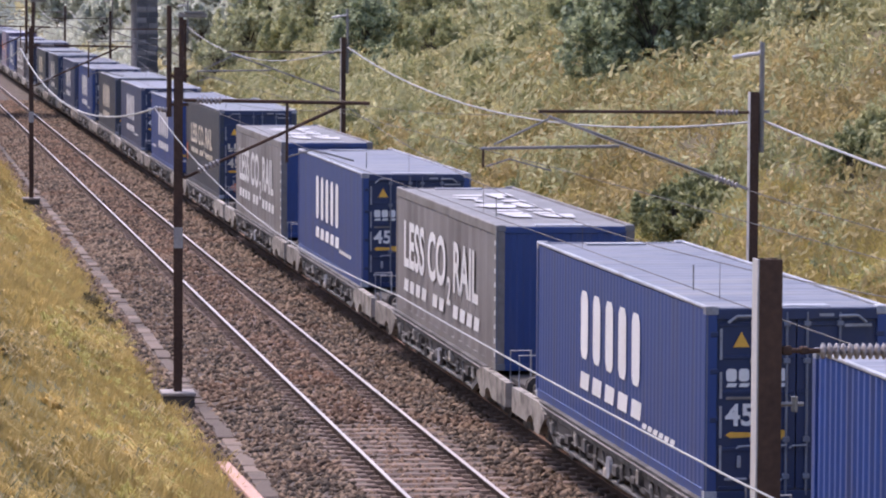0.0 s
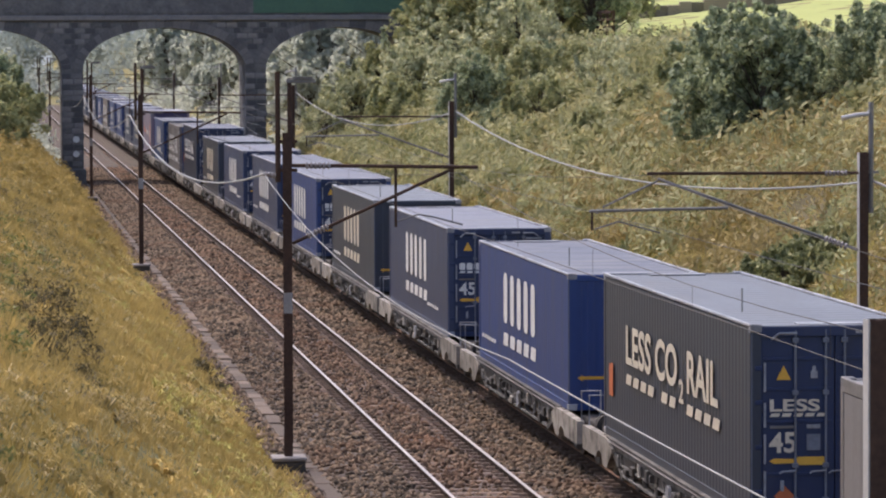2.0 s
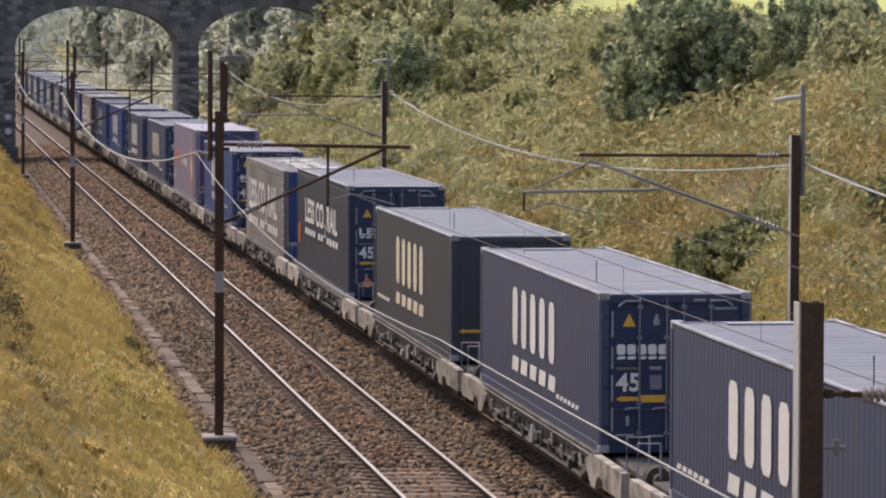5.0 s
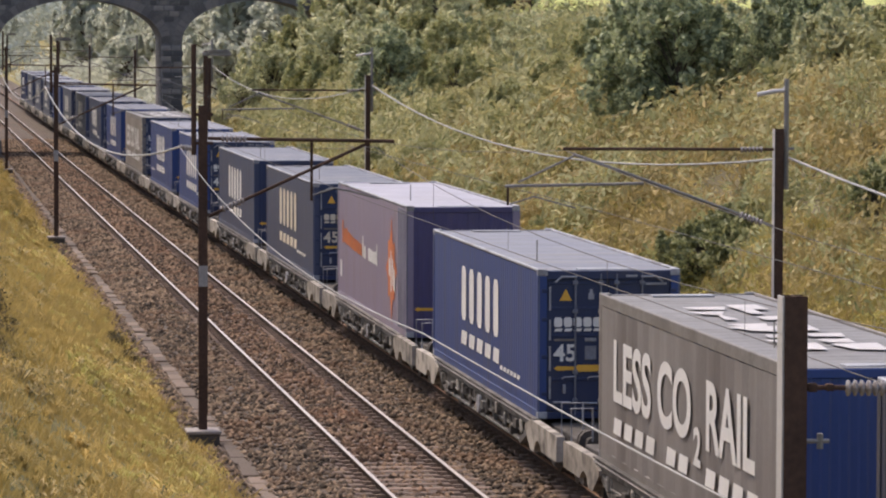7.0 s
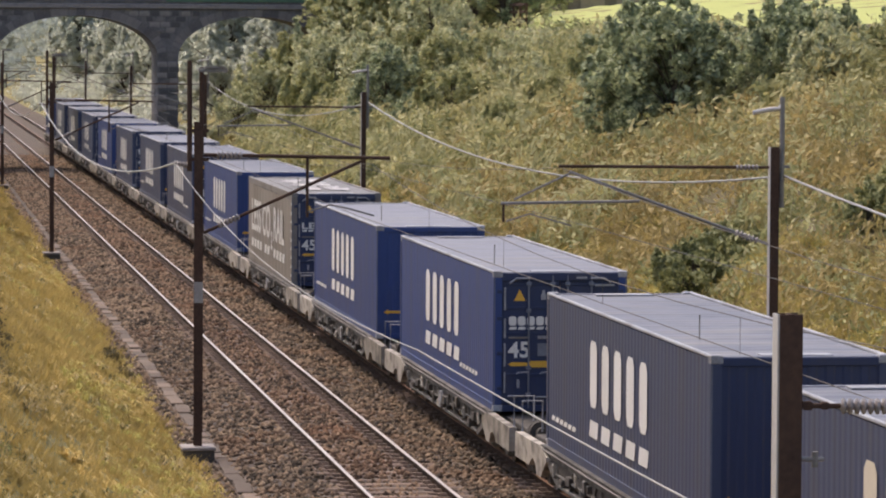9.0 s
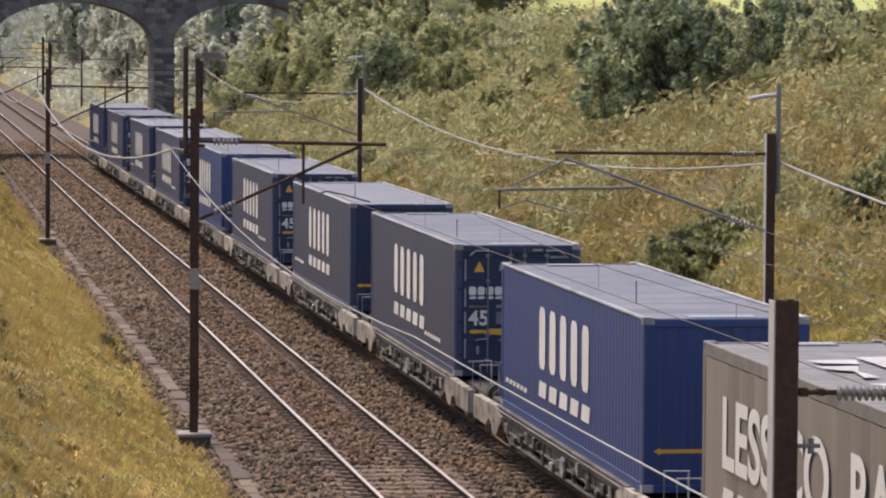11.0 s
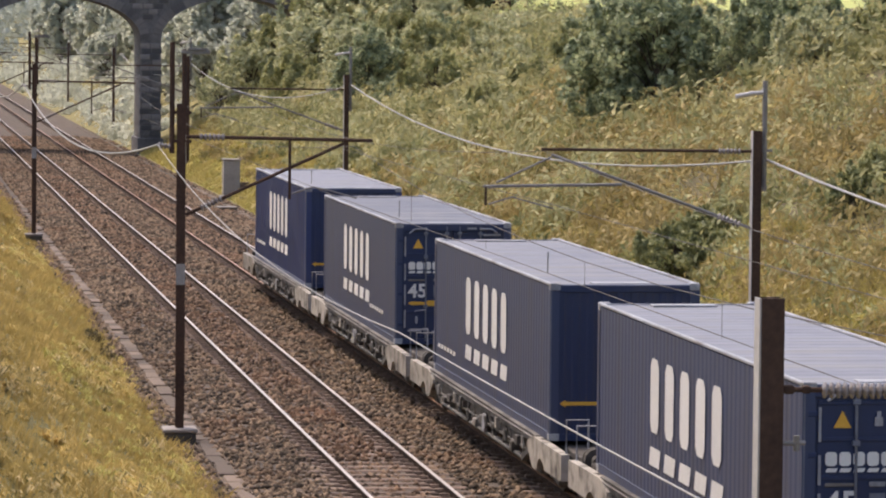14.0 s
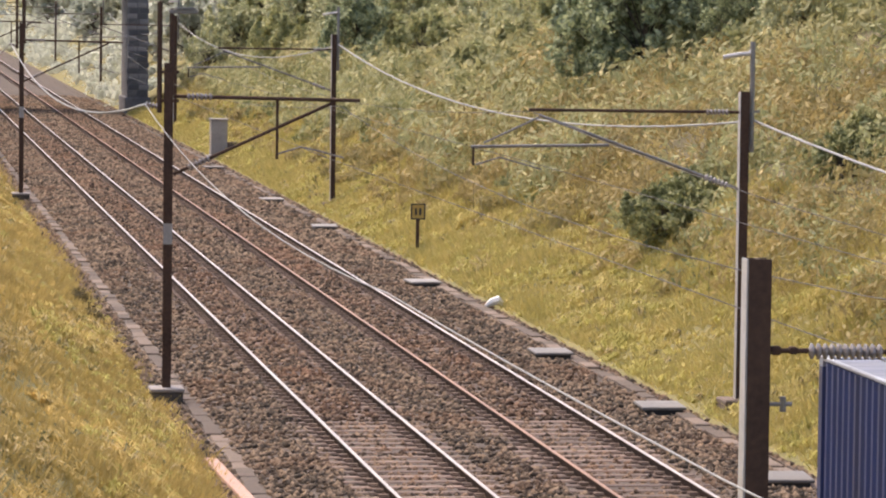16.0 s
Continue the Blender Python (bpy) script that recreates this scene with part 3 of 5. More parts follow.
def mast_right(x, y, top=5.85, ext=6.8, boom_z=5.46):
    t = thing("overhead_line_mast", "brown steel mast with a long registration tube beside the bank", "catenary mast", "overhead line masts", pose(x, y, 0))
    zb = float(land(x, y)) - 0.4
    part("column", h_column(Mesh(), 0.17, 0.17, zb, top), M["mast"], t)
    part("column_face", Mesh().box(-0.097, -0.085, -0.085, 0.085, zb, top), M["mast_pale"], t, "pale flange")
    part("plinth", Mesh().box(-0.36, 0.36, -0.4, 0.4, zb - 0.2, 0.0, 0.03), M["trough"], t, "stained concrete footing")
    part("extension_post", Mesh().tube([(0.15, 0, 4.7), (0.15, 0, ext)], 0.05, 8).box(-0.1, 0.2, -0.03, 0.03, 4.75, 4.8).box(-0.1, 0.3, -0.03, 0.03, 5.45, 5.5), M["steel"], t)
    part("top_arm", Mesh().tube([(0.15, 0, ext), (0.1, 0, ext - 0.22), (-0.1, 0, ext - 0.24), (-0.42, 0, ext - 0.3)], 0.045, 8), M["mast_pale"], t)
    part("boom", Mesh().tube([(-0.1, 0, boom_z), (-4.15, 0, boom_z + 0.02)], 0.03, 8), M["mast"], t)
    part("strut", Mesh().tube([(-0.1, 0, 4.0), (-3.95, 0, boom_z - 0.08)], 0.03, 8), M["steel"], t)
    insulator(t, (-0.3, 0, 4.06), (-0.75, 0, 4.23), 6, 0.07)
    insulator(t, (-0.3, 0, boom_z), (-0.75, 0, boom_z), 6, 0.06)
    part("registration_tube", Mesh().tube([(-2.6, 0, 4.82), (-5.25, 0, 4.78)], 0.03, 8), M["steel"], t)
    part("stay_rod", Mesh().tube([(-3.95, 0, boom_z - 0.12), (-5.0, 0, 4.85)], 0.022, 6), M["steel"], t)
    part("drop_bracket", Mesh().tube([(-5.2, 0, 4.8), (-5.2, 0, 4.42)], 0.025, 6), M["mast"], t)
    part("registration_arm", Mesh().tube([(-5.15, 0, 4.44), (-4.7, 0, 4.58), (-3.9, 0, 4.36)], 0.018, 6), M["steel"], t)
    return t


mast(-4.78, 74.6, 1)
mast(-4.86, 143.6, 1, label="dark steel overhead line mast standing in the ballast shoulder")
mast(-4.86, 211, 1, top=6.6)
mast(-4.86, 278, 1)
mast(-4.86, 345, 1)
mast(-4.86, 412, 1)
mast(-4.778, 24.7, 1, top=6.05, near=True, label="tall brown H-section steel mast with a pale flange", boom_z=5.45)
mast_right(6.0, 72.4)
mast_right(6.05, 138.5, 6.0, 7.0)
for yy in (210.5, 278, 345, 412):
    mast_right(6.05, yy, 6.0, 7.0)


# ---- overhead wires ----
def hang(points, spans=10):
    """A wire through its fixing points, hanging between them: (x, y, z, sag to the next)."""
    out = []
    for (x0, y0, z0, sag), (x1, y1, z1, _) in zip(points, points[1:]):
        for i in range(spans):
            u = i / spans
            out.append((x0 + (x1 - x0) * u, y0 + (y1 - y0) * u, z0 + (z1 - z0) * u - 4 * sag * u * (1 - u)))
    out.append(points[-1][:3])
    return out


def wire(name, pts, r, material, label, category="wire"):
    ob = part(name, Mesh().tube(pts, r, 6), material)
    return tagged(ob, label, category, "overhead wires")


wire("feeder_wire", hang([(-5.25, 412, 5.46, 1), (-5.25, 345, 5.46, 1), (-5.25, 278, 5.46, 1), (-5.25, 211, 5.46, 1.0), (-5.25, 143.6, 5.5, 1.0), (-5.22, 74.6, 5.46, 0)], 14), 0.022, M["wire"], "bright aluminium feeder wire sagging between masts")
wire("jumper_wire", hang([(-5.22, 74.6, 5.46, 0.45), (-5.15, 40, 4.6, 0.02), (-5.15, 24, 4.7, 0.05), (-5.1, -5, 5.4, 0)], 14), 0.008, M["wire"], "thin bright wire dipping from the mast above the train")
wire("return_wire", hang([(6.2, 406, 5.6, 1), (6.2, 339, 5.6, 1), (6.2, 272, 5.6, 1), (6.2, 210.5, 5.6, 1.05), (6.2, 138.5, 5.65, 1.05), (6.2, 72.4, 5.3, 1.0), (6.2, 10, 5.4, 0)], 16), 0.024, M["wire"], "bright aluminium return wire sagging beside the bank")
for cx, ys in ((XL + 0.25, (5, 24.7, 74.6, 143.6, 211, 278, 345)), (XR + 0.2, (5, 72.4, 138.5, 205, 272, 339))):
    wire("contact_wire", [(cx + (0.2 if i % 2 else -0.2), y, 4.43) for i, y in enumerate(ys)], 0.006, M["wire_dk"], "thin dark contact wire above the track")
    wire("catenary_wire", hang([(cx, y, 5.45, 0.7) for y in ys]), 0.006, M["wire_dk"], "thin catenary wire carrying the contact wire")
    dr = Mesh()
    for y0, y1 in zip(ys, ys[1:]):
        for i in range(1, 6):
            u = i / 6
            dr.tube([(cx, y0 + (y1 - y0) * u, 4.43), (cx, y0 + (y1 - y0) * u, 5.45 - 2.8 * u * (1 - u))], 0.003, 4)
    tagged(part("wire_droppers", dr, M["wire_dk"]), "thin droppers between catenary and contact wire", "wire droppers", kind="stuff")


# ---- freight containers ----
CL, CW, CH = 13.45, 1.25, 2.6
SIDE = Matrix(((0, 0, -1, 0), (-1, 0, 0, 0), (0, 1, 0, 0), (0, 0, 0, 1)))    # words on the flank
END = Matrix(((1, 0, 0, 0), (0, 0, -1, 0), (0, 1, 0, 0), (0, 0, 0, 1)))      # words on the end


def ribbed(length, z0, z1, pitch=0.26, depth=0.018):
    """A trapezoid-ribbed sheet along y, its ribs standing out to -x."""
    prof, y = [], 0.0
    n = round(length / pitch)
    p = length / n
    for i in range(n):
        prof += [(0, i * p), (0, i * p + p * 0.3), (depth, i * p + p * 0.5), (depth, i * p + p * 0.8)]
    prof.append((0, length))
    m = Mesh()
    k = len(prof)
    m.poly([(x, y, z) for z in (z0, z1) for x, y in prof], [(i, i + 1, k + i + 1, k + i) for i in range(k - 1)])
    return m


def block_marks(m, y_from, n, step, w, h, z, x=-CW - 0.012):
    """A row of slightly slanted plates under the large marks."""
    for i in range(n):
        y = y_from - i * step
        m.poly([(x, y, z), (x, y - w, z), (x, y - w - 0.1, z + h), (x, y - 0.1, z + h)], [(0, 1, 2, 3)])
    return m


def container(label, side, doors, roof="roof", end=None, marks="brand", H=CH, film="white", curtain=False, rib=0.0065, small=False, group="containers on the train"):
    t = thing("freight_container", label, "container", group)
    end = end or side
    S, E, T = M[side], M[end], M["trim"]
    for s in (-1, 1):
        if curtain:
            sh = Mesh()
            n = 44
            pts = [(-CW - 0.004 + 0.012 * math.sin(i * 1.9) + 0.006 * math.sin(i * 4.1), 0.12 + (CL - 0.24) * i / n) for i in range(n + 1)]
            sh.poly([(x, y, z) for z in (0.12, H - 0.18) for x, y in pts], [(i, i + 1, n + 2 + i, n + 1 + i) for i in range(n)])
        else:
            sh = ribbed(CL - 0.24, 0.14, H - 0.05, 0.26, rib)
            sh.v = [(x - CW, y + 0.12, z) for x, y, z in sh.v]
        if s > 0:
            sh.v = [(-x, y, z) for x, y, z in sh.v]
        part("side_panel", sh, S, t, "taut grey curtain" if curtain else "")
        part("bottom_rail", Mesh().box(*sorted((s * (CW + 0.004), s * (CW - 0.1))), 0.12, CL - 0.12, 0, 0.15, 0.01), S if not curtain else M["rail_grey"], t)
        part("top_rail", Mesh().box(*sorted((s * (CW + 0.006), s * (CW - 0.055))), 0.1, CL - 0.1, H - (0.18 if curtain else 0.04), H + 0.01, 0.012), M["rail_grey"] if curtain else T, t, "stained top rail" if curtain else "pale top rail")
    for y in (0.0, CL - 0.16):
        for s in (-1, 1):
            m = Mesh().box(*sorted((s * (CW + 0.008), s * (CW - 0.15))), y, y + 0.16, 0.12, H - 0.1, 0.012)
            post = part("corner_post", m, M["rail_grey"] if curtain else S, t)
            for za, zb in ((0, 0.13), (H - 0.11, H + 0.016)):
                part("corner_casting", Mesh().box(*sorted((s * (CW + 0.006), s * (CW - 0.165))), y - 0.006, y + 0.166, za, zb, 0.015), T if not curtain else M["roof_grey"], post, "pale steel corner fitting")
    # roof with shallow pressings
    rf, nr = Mesh(), 26
    pts = []
    for i in range(nr):
        y0 = 0.15 + (CL - 0.3) * i / nr
        p = (CL - 0.3) / nr
        pts += [(y0, 0.0), (y0 + p * 0.42, 0.0), (y0 + p * 0.5, 0.006), (y0 + p * 0.92, 0.006)]
    pts.append((CL - 0.15, 0.0))
    k = len(pts)
    rf.poly([(x, y, H - 0.03 + z) for x in (-CW + 0.07, CW - 0.07) for y, z in pts], [(i, i + 1, k + i + 1, k + i) for i in range(k - 1)])
    rf.box(-CW + 0.07, CW - 0.07, 0.02, 0.17, H - 0.06, H - 0.012).box(-CW + 0.07, CW - 0.07, CL - 0.17, CL - 0.02, H - 0.06, H - 0.012)
    part("roof", rf, M[roof], t, "weathered roof sheet")
    for yy in (0.22, CL - 0.55):
        part("roof_plate", Mesh().box(-0.5, 0.5, yy, yy + 0.33, H - 0.028, H, 0.004), T, t, "pale plate")
    # Rod added to the roof, standing in for a dropper of the overhead wire.
    part("roof_aerial", Mesh().tube([(-CW + 0.5, 3.2, H - 0.02), (-CW + 0.5, 3.2, H + 0.34)], 0.012, 6), M["steel"], t)
    part("floor_frame", Mesh().box(-CW + 0.1, CW - 0.1, 0.05, CL - 0.05, 0.02, 0.16), M["wagon_dk"], t)
    # rear end
    part("rear_panel", Mesh().box(-CW + 0.15, CW - 0.15, CL - 0.06, CL - 0.02, 0.12, H - 0.05), E, t)
    if doors:
        part("header", Mesh().box(-CW + 0.14, CW - 0.14, 0.0, 0.1, H - 0.17, H - 0.02, 0.01), E, t)
        part("door_sill", Mesh().box(-CW + 0.14, CW - 0.14, 0.0, 0.1, 0.0, 0.12, 0.01), E, t)
        for s in (-1, 1):
            x0, x1 = sorted((s * 0.01, s * (CW - 0.155)))
            door = part("door", Mesh().box(x0, x1, 0.05, 0.1, 0.12, H - 0.17), E, t)
            for zz in (0.14, 0.66, 1.43, 1.9, 2.34):
                part("door_rib", Mesh().box(x0 + 0.04, x1 - 0.04, 0.03, 0.052, zz, zz + 0.05, 0.006), E, door)
            for xx in (s * 0.14, s * 0.59):
                part("lock_rod", Mesh().tube([(xx, 0.012, 0.06), (xx, 0.012, H - 0.07)], 0.019, 6), M["rod"], door, "dull grey rod")
                for zz in (0.28, 0.78, 1.84, H - 0.26):
                    part("rod_bracket", Mesh().box(xx - 0.045, xx + 0.045, -0.012, 0.05, zz, zz + 0.07, 0.008), M["rod"], door)
                part("lock_handle", Mesh().tube([(xx, -0.015, 0.74), (xx - 0.2, -0.02, 0.73), (xx - 0.24, -0.02, 0.7)], 0.014, 6), M["trim"], door, "pale handle")
            part("top_hook", Mesh().tube([(s * 0.57, -0.005, H - 0.12), (s * 0.83, -0.005, H - 0.12), (s * 0.95, -0.005, H - 0.21)], 0.02, 6), M["trim"], door, "pale bar")
            for zz in (0.4, 1.05, 1.7, 2.2):
                part("hinge", Mesh().box(*sorted((s * (CW - 0.17), s * (CW - 0.06))), -0.01, 0.04, zz, zz + 0.07, 0.01), E, door)
        for s in (-1, 1):
            part("post_edge", Mesh().box(*sorted((s * (CW - 0.025), s * (CW - 0.005))), -0.004, 0.006, 0.14, H - 0.12), M["rod"], t, "scuffed grey edge")
        y = 0.026
        part("hazard_triangle", Mesh().poly([(-0.87, y, 2.06), (-0.65, y, 2.06), (-0.76, y, 2.27)], [(0, 1, 2)]), M["yellow"], t, "yellow warning triangle")
        part("lock_plate", Mesh().box(-0.36, -0.26, 0.018, 0.03, 2.08, 2.19, 0.004).box(-0.335, -0.285, 0.018, 0.03, 2.19, 2.26), M["trim"], t, "small pale plate")
        if marks == "slogan":
            part("door_word", lettering("LESS", 0.18, 0.74), M[film], t, "pale letters", pose(-0.965, y, 1.6) @ END)
        else:
            for i in range(5):
                x0 = -0.965 + i * 0.172
                c = 0.03
                bm_ = Mesh().poly([(x0, y, 1.6 + c), (x0 + c, y, 1.6), (x0 + 0.145 - c, y, 1.6), (x0 + 0.145, y, 1.6 + c), (x0 + 0.145, y, 1.77 - c), (x0 + 0.145 - c, y, 1.77), (x0 + c, y, 1.77), (x0, y, 1.77 - c)], [tuple(range(8))])
                part("door_mark", bm_, M[film], t, "pale block")
        for i in range(5):
            x0 = -0.965 + i * 0.172
            part("door_bar", Mesh().poly([(x0, y, 1.525), (x0 + 0.13, y, 1.525), (x0 + 0.155, y, 1.575), (x0 + 0.025, y, 1.575)], [(0, 1, 2, 3)]), M[film], t, "small pale bar")
        part("length_figure", lettering("4", 0.3, 0.205), M[film], t, "pale figure", pose(-0.975, y, 1.0) @ END)
        part("length_figure", lettering("5", 0.3, 0.18), M[film], t, "pale figure", pose(-0.755, y, 1.0) @ END)
        part("data_plate", Mesh().box(-0.42, -0.22, 0.018, 0.03, 1.03, 1.27, 0.004), M["rod"], t, "grey plate")
        part("data_plate", Mesh().box(-0.42, -0.22, 0.018, 0.03, 1.35, 1.41, 0.004), M["trim"], t, "small pale plate")
        part("data_plate", Mesh().box(-0.965, -0.6, 0.018, 0.03, 1.355, 1.395, 0.004), M["rail_grey"], t, "brownish plate")
        part("height_bar", Mesh().poly([(-0.975, y - 0.004, 0.88), (-0.9, y - 0.004, 0.84), (-0.58, y - 0.004, 0.85), (-0.55, y - 0.004, 0.82), (-0.16, y - 0.004, 0.82), (-0.12, y - 0.004, 0.88), (-0.16, y - 0.004, 0.94), (-0.55, y - 0.004, 0.94), (-0.58, y - 0.004, 0.91), (-0.9, y - 0.004, 0.92)], [tuple(range(10))]), M["yellow"], t, "yellow height mark")
        for za, zb in ((0.35, 0.74), (0.84, 1.27), (1.37, 1.73), (1.89, 2.31)):
            part("edge_stripe", Mesh().box(-1.055, -1.02, 0.02, 0.03, za, zb), M["trim"], t, "white edge stripe")
        part("clip_board", Mesh().box(-0.81, -0.76, 0.0, 0.03, 0.44, 0.6, 0.008), M["trim"], t)
        part("step_bar", Mesh().tube([(-0.98, -0.01, 0.29), (-0.68, -0.01, 0.29)], 0.02, 6).tube([(-0.45, -0.01, 0.27), (-0.2, -0.01, 0.27)], 0.02, 6), M["trim"], t, "pale step bar")
        part("roof_number", Mesh().box(0.3, 0.5, -0.004, 0.004, H - 0.13, H - 0.09).box(0.65, 1.02, -0.004, 0.004, H - 0.27, H - 0.23), M["trim"], t, "small pale unreadable numbers")
    else:
        w = Mesh()
        n = 9
        ww = 2 * (CW - 0.15)
        pr = []
        for i in range(n):
            x0 = -ww / 2 + ww * i / n
            pr += [(x0, 0.02), (x0 + ww / n * 0.35, 0.02), (x0 + ww / n * 0.5, 0.036), (x0 + ww / n * 0.85, 0.036)]
        pr.append((ww / 2, 0.02))
        kk = len(pr)
        w.poly([(x, yy, z) for z in (0.1, H - 0.12) for x, yy in pr], [(i, i + 1, kk + i + 1, kk + i) for i in range(kk - 1)])
        part("front_panel", w, E, t)
        part("post_edge", Mesh().box(-CW - 0.006, -CW + 0.02, -0.006, 0.004, 0.14, H - 0.12), M["rod"], t, "scuffed grey edge")
        part("header", Mesh().box(-CW + 0.14, CW - 0.14, 0.0, 0.1, H - 0.14, H - 0.02, 0.01), E, t)
        part("front_sill", Mesh().box(-CW + 0.14, CW - 0.14, 0.0, 0.1, 0.0, 0.12, 0.01), E, t)
        if not curtain:
            part("arrow_mark", Mesh().poly([(-1.08, 0.012, 0.62), (-0.98, 0.012, 0.56), (-0.98, 0.012, 0.59), (-0.3, 0.012, 0.59), (-0.3, 0.012, 0.65), (-0.98, 0.012, 0.65), (-0.98, 0.012, 0.68)], [(0, 1, 2, 3, 4, 5, 6)]), M["yellow"], t, "yellow arrow")
    if marks == "brand":
        for i in range(5):
            y, x, h = 9.25 - i * 1.04, -CW - 0.012, 0.12
            ob = [(y, 1.06 + h), (y - h, 1.06), (y - 0.6 + h, 1.06), (y - 0.6, 1.06 + h), (y - 0.6, 2.12 - h), (y - 0.6 + h, 2.12), (y - h, 2.12), (y, 2.12 - h)]
            part("brand_block", Mesh().poly([(x, yy, z) for yy, z in ob], [tuple(range(8))]), M[film], t, "tall pale block")
            part("brand_bar", block_marks(Mesh(), 9.3 - i * 1.04, 1, 1.0, 0.72, 0.27, 0.58), M[film], t, "pale bar")
        part("fine_print", block_marks(Mesh(), 4.3 if doors else 12.9, 6, 0.4, 0.3, 0.085, 0.5), M["white"], t, "small unreadable lettering")
    elif marks == "slogan":
        x = -CW - 0.03
        # start along the flank, foot, height, and stretch of the words
        ys, zs, hs, k = (10.9, 1.44, 0.68, 0.84) if small else (12.05, 1.02, 0.98, 1.0)
        part("slogan", lettering("LESS CO", hs, 5.95 * k), M[film], t, "large pale letters", pose(x, ys, zs) @ SIDE)
        part("slogan", lettering("2", hs * 0.56, 0.5 * k), M[film], t, "pale figure", pose(x, ys - 6.15 * k, zs - hs * 0.3) @ SIDE)
        part("slogan", lettering("RAIL", hs, 3.1 * k), M[film], t, "large pale letters", pose(x, ys - 7.0 * k, zs) @ SIDE)
        for y_, n_ in ((0, 4), (4.2, 2), (6.95, 4)):
            for i in range(n_):
                part("slogan_bar", block_marks(Mesh(), ys - (y_ + i * 0.88) * k, 1, 1, 0.62 * k, hs * 0.26, zs - hs * 0.5, x), M[film], t, "pale bar")
        if doors and small:
            part("orange_label", Mesh().poly([(x, 12.7, 0.75), (x, 12.3, 0.75), (x, 12.3, 1.35), (x, 12.7, 1.3)], [(0, 1, 2, 3)]), M["orange"], t, "worn orange label")
            part("hazard_diamond", Mesh().poly([(-0.75, 0.02, 0.22), (-0.6, 0.02, 0.37), (-0.75, 0.02, 0.52), (-0.9, 0.02, 0.37)], [(0, 1, 2, 3)]), M["orange"], t, "orange diamond placard")
        if curtain:
            rr = random.Random(5)
            for i in range(16):
                y0, x0 = 2.4 + (i // 2) * 1.05 + 0.3 * rr.random(), (-0.5 if i % 2 else 0.12) + 0.1 * rr.random()
                w0, l0, k0 = 0.2 + 0.3 * rr.random(), 0.45 + 0.6 * rr.random(), 0.3 * rr.random() - 0.1
                rm = Mesh().poly([(x0, y0, H + 0.006), (x0 + w0, y0 - k0, H + 0.006), (x0 + w0 + k0, y0 + l0, H + 0.006), (x0 - k0, y0 + l0 * 0.9, H + 0.006)], [(0, 1, 2, 3)])
                part("roof_mark", rm, M["mast_pale"], t, "white unreadable roof lettering")
            for i in range(9):
                sm = Mesh().box(-CW - 0.02, -CW, 0.02, 0.1, 0.25 + i * 0.25, 0.33 + i * 0.25)
                part("curtain_buckle", sm, M["white"], t, "pale buckle")
    elif marks == "haulier":
        x = -CW - 0.012
        for y_, w_, z_, h_ in ((12.45, 0.26, 1.42, 0.56), (12.05, 0.34, 1.44, 0.34), (11.6, 0.3, 1.42, 0.4), (11.2, 0.36, 1.4, 0.34), (10.75, 0.34, 1.38, 0.32), (10.3, 0.34, 1.36, 0.3), (9.85, 0.34, 1.34, 0.3), (9.4, 0.26, 1.33, 0.3), (9.05, 0.3, 1.32, 0.28), (8.62, 0.3, 1.31, 0.28)):
            part("orange_bar", Mesh().poly([(x, y_, z_), (x, y_ - w_, z_), (x, y_ - w_, z_ + h_), (x, y_, z_ + h_)], [(0, 1, 2, 3)]), M["orange"], t, "orange bar of unreadable lettering")
        for y_, w_, z_, h_ in ((8.15, 0.2, 1.3, 0.5), (7.85, 0.35, 1.28, 0.3), (7.0, 0.34, 1.28, 0.3), (6.58, 0.34, 1.28, 0.28), (6.16, 0.3, 1.27, 0.28), (5.78, 0.32, 1.27, 0.3), (5.38, 0.16, 1.25, 0.5)):
            part("side_bar", Mesh().poly([(x, y_, z_), (x, y_ - w_, z_), (x, y_ - w_, z_ + h_), (x, y_, z_ + h_)], [(0, 1, 2, 3)]), M[film], t, "pale bar of unreadable lettering")
        st = []
        for i in range(16):
            a = math.pi * i / 8
            ry, rz = ((1.0, 1.25), (0.62, 0.62), (0.84, 0.92), (0.62, 0.7))[i % 4]
            st.append((x, 2.62 + ry * math.cos(a), 1.33 + rz * math.sin(a)))
        part("star_shape", Mesh().poly(st + [(x, 2.62, 1.33)], [(i, (i + 1) % 16, 16) for i in range(16)]), M["orange"], t, "orange star")
        for y_, w_, z_, h_ in ((3.05, 0.26, 1.2, 0.4), (2.72, 0.16, 0.85, 0.95), (2.46, 0.16, 1.0, 0.62), (2.2, 0.24, 0.9, 0.5)):
            part("star_bar", Mesh().poly([(x - 0.004, y_, z_), (x - 0.004, y_ - w_, z_ - 0.04), (x - 0.004, y_ - w_, z_ + h_ - 0.06), (x - 0.004, y_, z_ + h_)], [(0, 1, 2, 3)]), M["white"], t, "pale bar of unreadable lettering")
        for i in range(5):
            part("stiffener", Mesh().box(-CW - 0.03, -CW + 0.02, 0.2 + i * 0.27, 0.28 + i * 0.27, 0.15, H - 0.08, 0.008), M["roof_pale"], t, "pale upright stiffener")
        part("side_label", Mesh().box(-CW - 0.014, -CW, 12.55, 12.85, 0.55, 0.95), M["white"], t, "white label")
        part("hazard_triangle", Mesh().poly([(0.4, 0.012, 1.72), (0.66, 0.012, 1.72), (0.53, 0.012, 1.98)], [(0, 1, 2)]), M["yellow"], t, "yellow warning triangle")
    return t


